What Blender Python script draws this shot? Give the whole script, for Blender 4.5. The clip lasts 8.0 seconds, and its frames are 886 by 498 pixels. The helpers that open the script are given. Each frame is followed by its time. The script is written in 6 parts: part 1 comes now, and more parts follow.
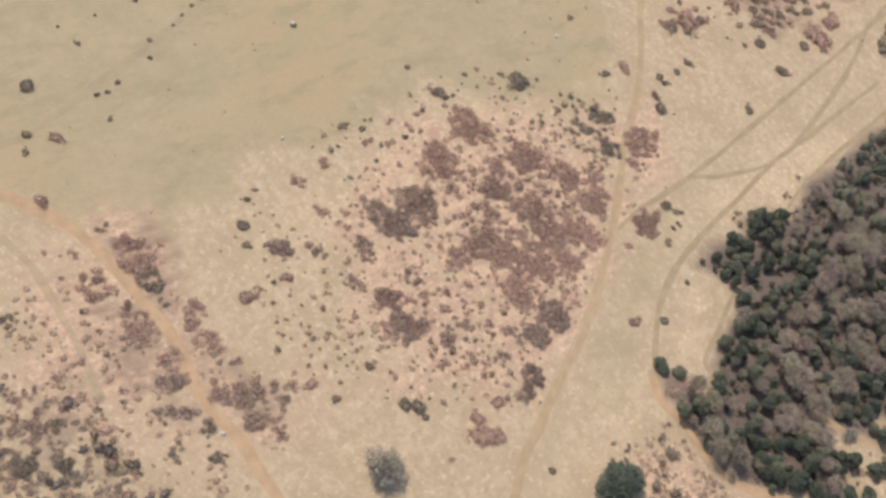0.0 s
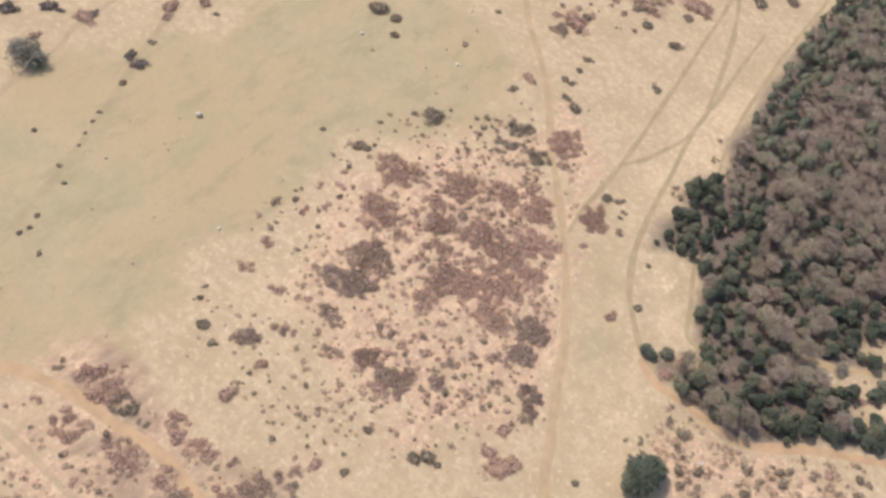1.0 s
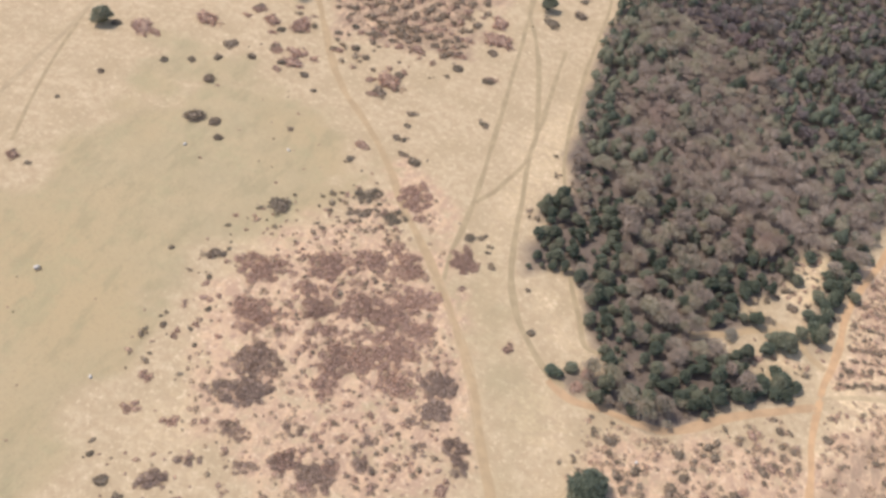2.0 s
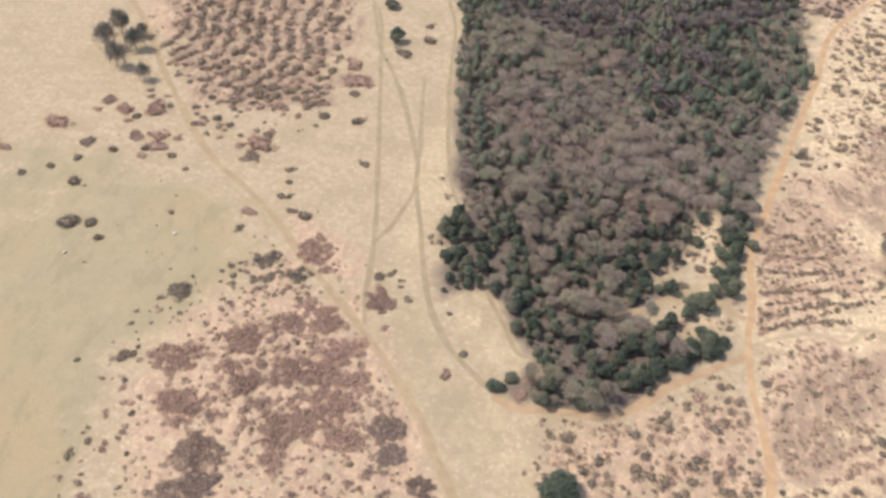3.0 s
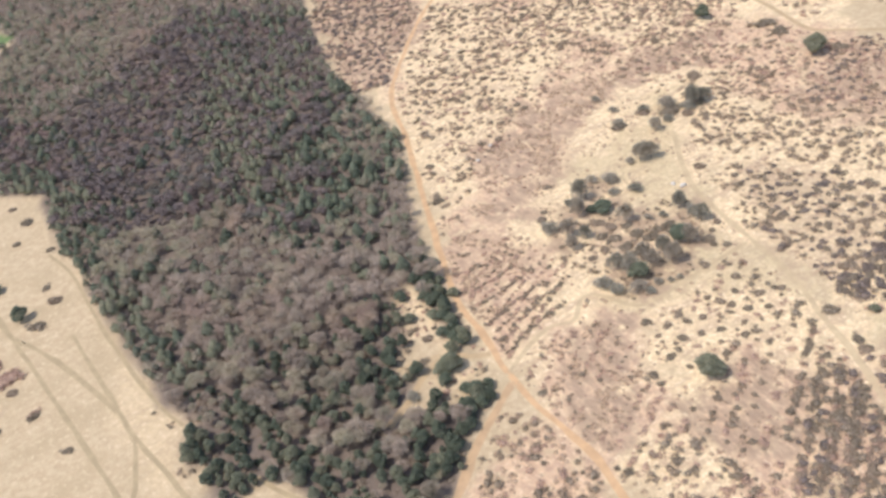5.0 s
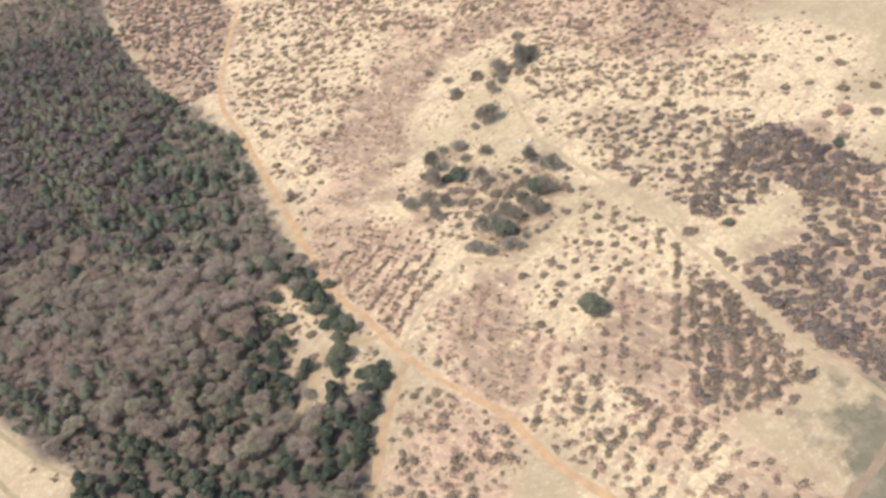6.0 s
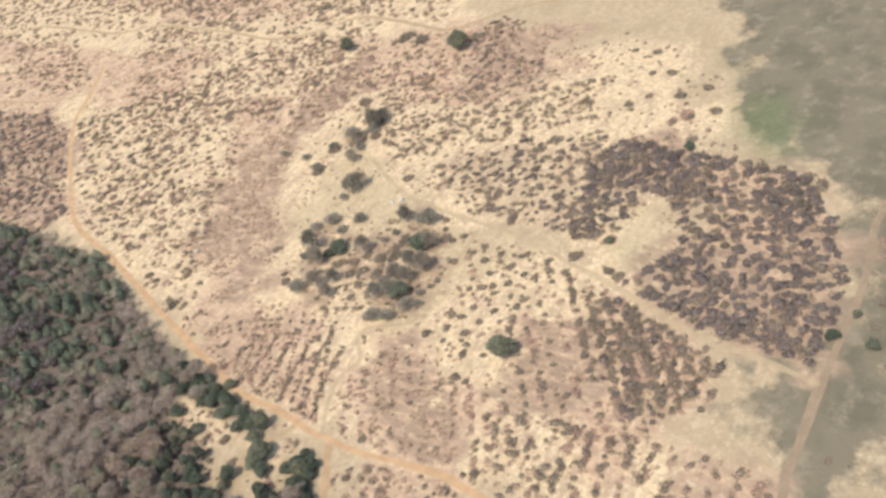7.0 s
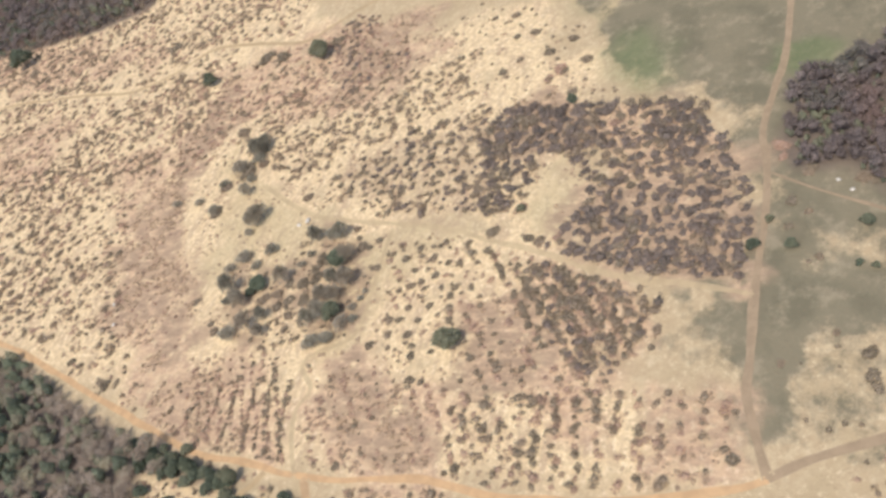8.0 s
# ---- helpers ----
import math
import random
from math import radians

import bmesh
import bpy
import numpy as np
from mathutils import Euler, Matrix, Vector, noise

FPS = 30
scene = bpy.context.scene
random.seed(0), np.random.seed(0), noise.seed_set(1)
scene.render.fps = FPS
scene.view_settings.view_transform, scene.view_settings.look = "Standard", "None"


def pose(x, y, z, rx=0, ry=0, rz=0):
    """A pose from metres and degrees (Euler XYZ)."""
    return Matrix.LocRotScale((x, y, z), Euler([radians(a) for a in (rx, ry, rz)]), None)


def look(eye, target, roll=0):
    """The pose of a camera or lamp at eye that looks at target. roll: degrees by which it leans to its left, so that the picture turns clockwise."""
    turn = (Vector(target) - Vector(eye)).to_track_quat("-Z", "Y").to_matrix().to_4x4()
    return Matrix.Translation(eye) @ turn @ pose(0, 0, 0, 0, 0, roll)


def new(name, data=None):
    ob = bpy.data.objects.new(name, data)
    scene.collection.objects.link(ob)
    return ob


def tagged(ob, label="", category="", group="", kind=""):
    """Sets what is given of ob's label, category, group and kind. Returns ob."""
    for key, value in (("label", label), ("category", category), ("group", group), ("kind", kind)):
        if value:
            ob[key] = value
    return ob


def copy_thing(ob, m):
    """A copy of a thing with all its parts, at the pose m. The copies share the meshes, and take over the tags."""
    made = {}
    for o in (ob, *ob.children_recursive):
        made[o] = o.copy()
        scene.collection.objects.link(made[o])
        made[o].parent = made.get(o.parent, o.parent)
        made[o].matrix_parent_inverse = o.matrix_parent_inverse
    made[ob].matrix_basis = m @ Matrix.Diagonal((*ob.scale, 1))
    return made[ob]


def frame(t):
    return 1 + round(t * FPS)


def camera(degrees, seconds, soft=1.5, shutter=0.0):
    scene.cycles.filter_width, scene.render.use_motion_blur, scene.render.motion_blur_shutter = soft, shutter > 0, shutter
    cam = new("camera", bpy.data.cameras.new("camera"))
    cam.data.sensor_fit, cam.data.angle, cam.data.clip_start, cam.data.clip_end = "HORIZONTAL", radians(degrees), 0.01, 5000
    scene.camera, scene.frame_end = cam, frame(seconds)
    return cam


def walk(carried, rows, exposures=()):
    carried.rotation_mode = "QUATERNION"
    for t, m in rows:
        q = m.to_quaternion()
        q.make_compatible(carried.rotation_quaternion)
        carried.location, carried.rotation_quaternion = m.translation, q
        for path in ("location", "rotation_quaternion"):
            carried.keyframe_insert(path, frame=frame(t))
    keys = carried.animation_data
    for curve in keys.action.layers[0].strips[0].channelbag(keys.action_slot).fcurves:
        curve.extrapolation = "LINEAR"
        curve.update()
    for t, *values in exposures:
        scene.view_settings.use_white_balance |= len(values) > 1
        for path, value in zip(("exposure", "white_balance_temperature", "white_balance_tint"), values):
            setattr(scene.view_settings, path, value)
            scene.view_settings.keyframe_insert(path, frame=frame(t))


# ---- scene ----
cam = camera(51.457, 8.0, soft=2.9)
SUN_EL, SUN, SKY = 57, 2.55, 0.15
EXPOSURES = [(0, 0.07, 6350, 16), (1, 0.26, 6350, 16), (2, 0.28, 6300, 16), (3.5, 0.33, 6150, 14), (4.5, 0.46, 6050, 14), (6.5, 0.37, 6250, 11.5), (8, 0.25, 6400, 11)]
walk(cam, [
    (0, pose(0.00, 0.00, 250.00, 27.967, -15.230, 57.740)),
    (0.2, pose(-0.86, -1.65, 248.64, 29.434, -13.657, 54.205)),
    (0.3, pose(-1.30, -2.47, 247.97, 31.007, -13.053, 52.474)),
    (0.5, pose(-2.16, -4.12, 246.61, 33.636, -11.928, 49.315)),
    (0.7, pose(-3.07, -5.38, 245.33, 33.580, -11.656, 46.913)),
    (0.8, pose(-3.52, -6.01, 244.69, 33.554, -11.587, 45.470)),
    (1, pose(-4.43, -7.27, 243.41, 34.799, -11.296, 42.301)),
    (1.2, pose(-5.05, -8.08, 242.24, 36.598, -10.829, 38.893)),
    (1.3, pose(-5.35, -8.49, 241.66, 37.461, -10.755, 37.121)),
    (1.5, pose(-5.97, -9.30, 240.49, 38.379, -10.172, 34.323)),
    (1.7, pose(-6.61, -9.96, 239.33, 39.952, -9.284, 30.169)),
    (1.8, pose(-6.94, -10.28, 238.75, 40.795, -8.929, 28.164)),
    (2, pose(-7.58, -10.94, 237.59, 42.755, -8.132, 24.019)),
    (2.2, pose(-8.36, -11.53, 236.54, 43.917, -7.286, 20.786)),
    (3.3, pose(-15.66, -13.10, 232.18, 47.960, -1.258, 3.838)),
    (3.5, pose(-16.69, -12.91, 231.83, 48.779, 0.391, -0.343)),
    (3.7, pose(-17.67, -12.37, 231.71, 49.532, 1.875, -3.855)),
    (3.8, pose(-18.17, -12.09, 231.65, 49.897, 2.556, -5.523)),
    (4, pose(-19.15, -11.55, 231.53, 50.713, 4.217, -9.551)),
    (4.2, pose(-20.29, -11.09, 231.39, 52.291, 5.158, -14.684)),
    (4.3, pose(-20.87, -10.85, 231.31, 53.650, 5.769, -17.074)),
    (4.5, pose(-22.01, -10.39, 231.17, 54.716, 6.975, -20.546)),
    (4.7, pose(-22.93, -9.88, 231.16, 54.637, 8.137, -22.827)),
    (4.8, pose(-23.38, -9.63, 231.16, 54.315, 8.944, -24.408)),
    (5, pose(-24.30, -9.12, 231.15, 53.594, 10.451, -27.668)),
    (5.2, pose(-25.50, -8.54, 230.92, 52.482, 11.722, -31.197)),
    (6.3, pose(-36.21, -2.22, 224.79, 50.867, 12.966, -45.913)),
    (6.5, pose(-37.11, -0.89, 225.22, 51.410, 13.665, -48.710)),
    (6.7, pose(-37.64, 0.47, 225.98, 51.355, 14.554, -51.005)),
    (6.8, pose(-37.90, 1.16, 226.37, 51.086, 15.309, -52.723)),
    (7, pose(-38.43, 2.52, 227.13, 50.974, 16.710, -56.055)),
    (7.2, pose(-38.58, 3.46, 227.69, 50.330, 18.007, -58.639)),
    (7.3, pose(-38.65, 3.93, 227.96, 49.610, 18.839, -59.826)),
    (7.5, pose(-38.80, 4.87, 228.52, 48.073, 21.630, -62.252)),
    (7.7, pose(-38.58, 5.96, 229.24, 46.851, 22.981, -66.020)),
    (7.8, pose(-38.48, 6.50, 229.61, 46.306, 23.176, -67.828)),
    (8, pose(-38.26, 7.59, 230.33, 45.214, 23.820, -71.204)),
], exposures=EXPOSURES)

# ---- daylight ----
world = bpy.data.worlds.new("sky")
scene.world = world
world.use_nodes = True
sky = world.node_tree.nodes.new("ShaderNodeTexSky")
sky.sky_type = "NISHITA"
sky.sun_disc = False
sky.sun_elevation = radians(SUN_EL)
sky.sun_rotation = radians(-90)
sky.dust_density = 2.0
back = world.node_tree.nodes["Background"]
back.inputs["Strength"].default_value = SKY
world.node_tree.links.new(sky.outputs["Color"], back.inputs["Color"])
sun_data = bpy.data.lights.new("sun", "SUN")
sun_data.energy, sun_data.angle, sun_data.color = SUN, radians(0.6), (1.0, 0.95, 0.88)
sun = new("sun", sun_data)
sun.matrix_world = look((-math.cos(radians(SUN_EL)) * 900, -60, math.sin(radians(SUN_EL)) * 900), (0, 0, 0))


# ---- materials ----
def material(name, rough=0.9):
    mat = bpy.data.materials.new(name)
    mat.use_nodes = True
    nt = mat.node_tree
    shader = nt.nodes["Principled BSDF"]
    shader.inputs["Roughness"].default_value = rough
    shader.inputs["Specular IOR Level"].default_value = 0.2
    return mat, nt, shader


def place(nt, scale=1.0):
    """Texture place in world metres."""
    geo = nt.nodes.new("ShaderNodeNewGeometry")
    return geo.outputs["Position"]


def speckle(nt, where, scale, detail=3.0, rough=0.55, stretch=None):
    n = nt.nodes.new("ShaderNodeTexNoise")
    n.inputs["Scale"].default_value, n.inputs["Detail"].default_value, n.inputs["Roughness"].default_value = scale, detail, rough
    if stretch:
        m = nt.nodes.new("ShaderNodeMapping")
        m.inputs["Rotation"].default_value = (0, 0, radians(stretch[2]))
        m.inputs["Scale"].default_value = (stretch[0], stretch[1], 1)
        nt.links.new(where, m.inputs["Vector"])
        where = m.outputs["Vector"]
    nt.links.new(where, n.inputs["Vector"])
    return n.outputs["Fac"]


def ramp(nt, fac, low, high):
    r = nt.nodes.new("ShaderNodeMapRange")
    r.interpolation_type = "SMOOTHSTEP"
    r.inputs["From Min"].default_value, r.inputs["From Max"].default_value = low, high
    nt.links.new(fac, r.inputs["Value"])
    return r.outputs["Result"]


def blend(nt, fac, a, b):
    m = nt.nodes.new("ShaderNodeMix")
    m.data_type = "RGBA"
    for value, slot in ((fac, m.inputs[0]), (a, m.inputs[6]), (b, m.inputs[7])):
        if isinstance(value, (int, float)):
            slot.default_value = value
        elif isinstance(value, tuple):
            slot.default_value = (*value, 1)
        else:
            nt.links.new(value, slot)
    return m.outputs[2]


def calc(nt, op, a, b):
    m = nt.nodes.new("ShaderNodeMath")
    m.operation = op
    for value, slot in ((a, m.inputs[0]), (b, m.inputs[1])):
        if isinstance(value, (int, float)):
            slot.default_value = value
        else:
            nt.links.new(value, slot)
    return m.outputs[0]


def attribute(nt, name):
    a = nt.nodes.new("ShaderNodeAttribute")
    a.attribute_name = name
    return a.outputs["Fac"]


def relief(nt, shader, height, strength, distance):
    b = nt.nodes.new("ShaderNodeBump")
    b.inputs["Strength"].default_value, b.inputs["Distance"].default_value = strength, distance
    nt.links.new(height, b.inputs["Height"])
    nt.links.new(b.outputs["Normal"], shader.inputs["Normal"])


def ground_colour(nt, at):
    """The mixed colour of the heath, by its zones, and its fine and middling grain."""
    fine, mid, broad, vast = speckle(nt, at, 1.1, 4, 0.7), speckle(nt, at, 0.28, 4, 0.65), speckle(nt, at, 0.06, 3), speckle(nt, at, 0.014, 2)
    streak = speckle(nt, at, 0.30, 4, 0.65, (1.0, 0.35, 25))
    grass = blend(nt, ramp(nt, mid, 0.35, 0.68), (0.455, 0.335, 0.195), (0.54, 0.415, 0.25))
    grass = blend(nt, ramp(nt, broad, 0.4, 0.7), grass, (0.44, 0.33, 0.19))
    meadow = blend(nt, ramp(nt, broad, 0.35, 0.65), (0.445, 0.345, 0.195), (0.40, 0.32, 0.182))
    meadow = blend(nt, calc(nt, "MULTIPLY", ramp(nt, mid, 0.45, 0.7), 0.5), meadow, (0.47, 0.375, 0.215))
    meadow = blend(nt, ramp(nt, vast, 0.36, 0.72), meadow, (0.445, 0.335, 0.18))
    swath = speckle(nt, at, 0.11, 5, 0.72, (1.0, 0.4, 38))
    meadow = blend(nt, calc(nt, "MULTIPLY", ramp(nt, swath, 0.48, 0.66), 0.55), meadow, (0.315, 0.265, 0.145))
    sand = blend(nt, ramp(nt, mid, 0.3, 0.7), (0.76, 0.585, 0.335), (0.63, 0.465, 0.26))
    sand = blend(nt, calc(nt, "MULTIPLY", ramp(nt, speckle(nt, at, 0.42, 4, 0.7), 0.52, 0.66), 0.65), sand, (0.40, 0.275, 0.17))
    heath = blend(nt, ramp(nt, streak, 0.36, 0.62), (0.62, 0.425, 0.255), (0.47, 0.315, 0.200))
    heath = blend(nt, ramp(nt, mid, 0.52, 0.70), heath, (0.42, 0.278, 0.182))
    olive = blend(nt, ramp(nt, broad, 0.4, 0.65), (0.220, 0.185, 0.116), (0.170, 0.147, 0.092))
    olive = blend(nt, calc(nt, "MULTIPLY", ramp(nt, speckle(nt, at, 0.1, 5, 0.7), 0.48, 0.7), 0.5), olive, (0.40, 0.325, 0.21))
    lush = blend(nt, ramp(nt, mid, 0.35, 0.65), (0.10, 0.16, 0.055), (0.15, 0.20, 0.075))
    flecks = speckle(nt, at, 0.45, 5, 0.78)
    terrace = speckle(nt, at, 0.17, 5, 0.66, (0.45, 1.0, -27))
    sand = blend(nt, calc(nt, "MULTIPLY", ramp(nt, terrace, 0.50, 0.60), 0.72), sand, (0.455, 0.318, 0.198))
    meadow = blend(nt, calc(nt, "MULTIPLY", ramp(nt, speckle(nt, at, 0.05, 5, 0.7), 0.5, 0.64), 0.45), meadow, (0.365, 0.318, 0.172))
    grass = blend(nt, calc(nt, "MULTIPLY", ramp(nt, flecks, 0.54, 0.63), 0.6), grass, (0.66, 0.52, 0.325))
    sand = blend(nt, calc(nt, "MULTIPLY", ramp(nt, flecks, 0.53, 0.61), 0.75), sand, (0.86, 0.69, 0.43))
    sand = blend(nt, calc(nt, "MULTIPLY", ramp(nt, flecks, 0.48, 0.40), 0.75), sand, (0.53, 0.375, 0.235))
    heath = blend(nt, calc(nt, "MULTIPLY", ramp(nt, flecks, 0.53, 0.62), 0.6), heath, (0.74, 0.56, 0.36))
    patchy = calc(nt, "MULTIPLY", attribute(nt, "sand"), ramp(nt, broad, 0.22, 0.5))
    colour = blend(nt, patchy, grass, sand)
    colour = blend(nt, attribute(nt, "meadow"), colour, meadow)
    part_olive = calc(nt, "ADD", attribute(nt, "olive"), calc(nt, "MULTIPLY", calc(nt, "SUBTRACT", speckle(nt, at, 0.11, 6, 0.75), 0.5), 2.0))
    part_olive = calc(nt, "MULTIPLY", ramp(nt, part_olive, 0.22, 0.8), ramp(nt, attribute(nt, "olive"), 0.02, 0.2))
    colour = blend(nt, part_olive, colour, olive)
    broken = calc(nt, "MULTIPLY", attribute(nt, "heath"), ramp(nt, speckle(nt, at, 0.13, 4, 0.65), 0.30, 0.55))
    colour = blend(nt, broken, colour, heath)
    mat_tone = blend(nt, ramp(nt, streak, 0.36, 0.62), (0.420, 0.295, 0.185), (0.310, 0.216, 0.140))
    matted = calc(nt, "MULTIPLY", attribute(nt, "mat"), ramp(nt, speckle(nt, at, 0.22, 5, 0.7, (1.0, 0.55, 25)), 0.36, 0.54))
    colour = blend(nt, calc(nt, "MULTIPLY", matted, 0.85), colour, mat_tone)
    colour = blend(nt, attribute(nt, "litter"), colour, (0.17, 0.130, 0.098))
    colour = blend(nt, attribute(nt, "lush"), colour, lush)
    colour = blend(nt, calc(nt, "MULTIPLY", ramp(nt, fine, 0.5, 0.78), 0.4), colour, (0.27, 0.19, 0.115))
    return colour, calc(nt, "ADD", fine, mid)


def ground_material():
    mat, nt, shader = material("dry_heath_ground", 0.95)
    colour, height = ground_colour(nt, place(nt))
    nt.links.new(colour, shader.inputs["Base Color"])
    relief(nt, shader, height, 0.6, 0.5)
    return mat


def track_material(name, bare, most=1.0):
    """The ground about, worn to bare soil in the wheel ruts."""
    mat, nt, shader = material(name, 0.95)
    at = place(nt)
    colour, height = ground_colour(nt, at)
    wear = calc(nt, "ADD", attribute(nt, "across"), calc(nt, "MULTIPLY", calc(nt, "SUBTRACT", speckle(nt, at, 0.45, 4, 0.7), 0.5), 1.3))
    soil = blend(nt, ramp(nt, speckle(nt, at, 0.2, 3), 0.35, 0.65), bare, tuple(c * 0.84 for c in bare))
    colour = blend(nt, calc(nt, "MULTIPLY", ramp(nt, wear, 0.15, 0.75), most), colour, soil)
    nt.links.new(colour, shader.inputs["Base Color"])
    relief(nt, shader, height, 0.4, 0.3)
    return mat


def plant_material(name, dark, light, odd, scale=1.4, solid=0.5, drift=(), gaps=(0.38, 0.6)):
    """Twigs or needles: a colour of its own for each plant, grain within it; solid: how little shows through between the twigs."""
    mat, nt, shader = material(name, 0.85)
    at = place(nt)
    info = nt.nodes.new("ShaderNodeObjectInfo")
    own = calc(nt, "FRACT", calc(nt, "ADD", attribute(nt, "tint"), info.outputs["Random"]), 0)
    geo = nt.nodes.new("ShaderNodeNewGeometry")
    grain = calc(nt, "ADD", calc(nt, "MULTIPLY", speckle(nt, at, scale, 3, 0.65), 0.7), calc(nt, "MULTIPLY", geo.outputs["Random Per Island"], 0.3))
    colour = blend(nt, ramp(nt, grain, 0.3, 0.72), dark, light)
    colour = blend(nt, calc(nt, "MULTIPLY", ramp(nt, own, 0.45, 0.8), 0.85), colour, odd)
    colour = blend(nt, calc(nt, "MULTIPLY", ramp(nt, own, 0.8, 0.98), 0.3), colour, light)
    colour = blend(nt, calc(nt, "MULTIPLY", ramp(nt, own, 0.4, 0.0), 0.4), colour, tuple(0.66 * c for c in dark))
    for k, (tone, size) in enumerate(drift):
        colour = blend(nt, calc(nt, "MULTIPLY", ramp(nt, speckle(nt, at, size, 2 + k, 0.6), 0.5, 0.66), 0.55), colour, tone)
    nt.links.new(colour, shader.inputs["Base Color"])
    nt.links.new(calc(nt, "ADD", solid, calc(nt, "MULTIPLY", ramp(nt, speckle(nt, at, 2.6, 2, 0.6), *gaps), 1 - solid)), shader.inputs["Alpha"])
    return mat


def bark_material():
    mat, nt, shader = material("grey_bark", 0.9)
    at = place(nt)
    nt.links.new(blend(nt, speckle(nt, at, 3, 3, 0.6, (1, 1, 0)), (0.10, 0.08, 0.06), (0.22, 0.19, 0.16)), shader.inputs["Base Color"])
    return mat


GROUND = ground_material()
TRACK = {"pale": track_material("pale_dirt", (0.460, 0.328, 0.178), 0.9),
         "olive": track_material("worn_grass", (0.40, 0.305, 0.17), 0.95),
         "trace": track_material("trodden_grass", (0.385, 0.295, 0.17), 0.5),
         "faint": track_material("faint_dirt", (0.50, 0.375, 0.215), 0.8),
         "brown": track_material("brown_dirt", (0.355, 0.256, 0.158), 0.95),
         "russet": track_material("russet_sand", (0.505, 0.335, 0.182), 1.0),
         "red": track_material("reddish_sand", (0.575, 0.365, 0.188), 1.0)}
BARE_TWIGS = plant_material("bare_twigs", (0.275, 0.214, 0.160), (0.520, 0.410, 0.308), (0.390, 0.340, 0.215), 1.9, 0.08, (((0.43, 0.285, 0.215), 0.021), ((0.27, 0.262, 0.155), 0.033)), (0.44, 0.68))
# darkened copy of the bare twigs: shading over the woods, put into the colour
SHADED_TWIGS = plant_material("shaded_twigs", (0.135, 0.106, 0.096), (0.300, 0.238, 0.208), (0.230, 0.180, 0.150), 1.5, 0.3, (((0.27, 0.175, 0.140), 0.024), ((0.15, 0.158, 0.110), 0.036)))
PINE_NEEDLES = plant_material("pine_needles", (0.080, 0.096, 0.066), (0.200, 0.218, 0.138), (0.215, 0.205, 0.130), 2.2, 0.25, gaps=(0.40, 0.62))
BUSH_TWIGS = plant_material("bush_twigs", (0.400, 0.258, 0.182), (0.605, 0.415, 0.300), (0.505, 0.333, 0.232), 1.5, 0.1, gaps=(0.40, 0.62))
BUSH_OLIVE = plant_material("dull_leaves", (0.205, 0.164, 0.114), (0.385, 0.308, 0.214), (0.335, 0.252, 0.174), 1.6, 0.15, gaps=(0.40, 0.62))
BUSH_BROWN = plant_material("brown_twigs", (0.290, 0.205, 0.150), (0.470, 0.345, 0.252), (0.410, 0.285, 0.200), 1.5, 0.12, gaps=(0.40, 0.62))
BUSH_TAN = plant_material("tan_twigs", (0.265, 0.200, 0.138), (0.455, 0.352, 0.240), (0.400, 0.290, 0.196), 1.5, 0.15, gaps=(0.40, 0.62))
GROVE_TWIGS = plant_material("grove_twigs", (0.215, 0.192, 0.146), (0.410, 0.372, 0.275), (0.340, 0.282, 0.210), 1.6, 0.1, gaps=(0.42, 0.65))
HEATHER = plant_material("heather", (0.340, 0.238, 0.158), (0.560, 0.402, 0.260), (0.480, 0.348, 0.215), 2.0, 0.22)
DARK_HEATHER = plant_material("dark_heather", (0.150, 0.122, 0.102), (0.290, 0.236, 0.192), (0.235, 0.182, 0.148), 1.6, 0.35)
BARK = bark_material()

# ---- the plan: metres on the ground ----
TRACKS = []
TRACKS.append(("main_track", 3.7, "pale", "pale dirt track worn through dry grass", [(-238.1, 397.2), (-214.8, 370), (-187.3, 329), (-168, 301.3), (-143.1, 269.1), (-121.4, 251.8), (-103, 234.3), (-87.7, 216.6), (-71.8, 201.5), (-58.9, 187.5), (-46.7, 173.2), (-37.1, 159.9), (-18.7, 128.8), (-11.3, 117.2), (-1.3, 105.1), (9.3, 92.9)]))
TRACKS.append(("main_track", 3.0, "pale", "pale dirt track worn through dry grass", [(-64.2, 192), (-53.6, 182.1), (-43.2, 167.8), (-33.7, 155.8), (-27, 143.9)]))
TRACKS.append(("west_rut", 2.4, "olive", "faint olive wheel ruts in dry grass", [(-60.9, 192.4), (-63.5, 205.4), (-65.9, 227.8), (-69.2, 249.5), (-74, 273.5), (-79.8, 304), (-88.9, 348.1), (-98.8, 394.7), (-111.1, 421.1), (-125, 453.2), (-141, 492.6)]))
TRACKS.append(("wood_rut", 2.8, "olive", "faint olive wheel ruts in dry grass", [(-8.9, 171), (-16.1, 174.7), (-25.2, 182.3), (-34.9, 194.6), (-41.2, 207.7), (-46.2, 224.6), (-50.5, 242.8), (-56.5, 266.1), (-60.5, 288), (-68.6, 312.1), (-78.7, 338.6), (-87.1, 355.3), (-90.5, 360.4), (-105.2, 408.8), (-119.5, 458.1), (-139.4, 517.9)]))
TRACKS.append(("cross_rut", 2.2, "olive", "faint olive wheel ruts in dry grass", [(-65.9, 233.8), (-62.2, 243), (-59, 255.9), (-57.2, 266.1)]))
TRACKS.append(("cross_rut", 2.2, "olive", "faint olive wheel ruts in dry grass", [(-57.2, 266.1), (-60.1, 291.9), (-64.4, 320.5), (-68, 347.7)]))
TRACKS.append(("edge_rut", 2.0, "olive", "faint olive wheel ruts in dry grass", [(-68.6, 423.3), (-60.7, 394), (-56.2, 347.6), (-49.8, 303.6), (-44.3, 276.6), (-39.6, 262.4)]))
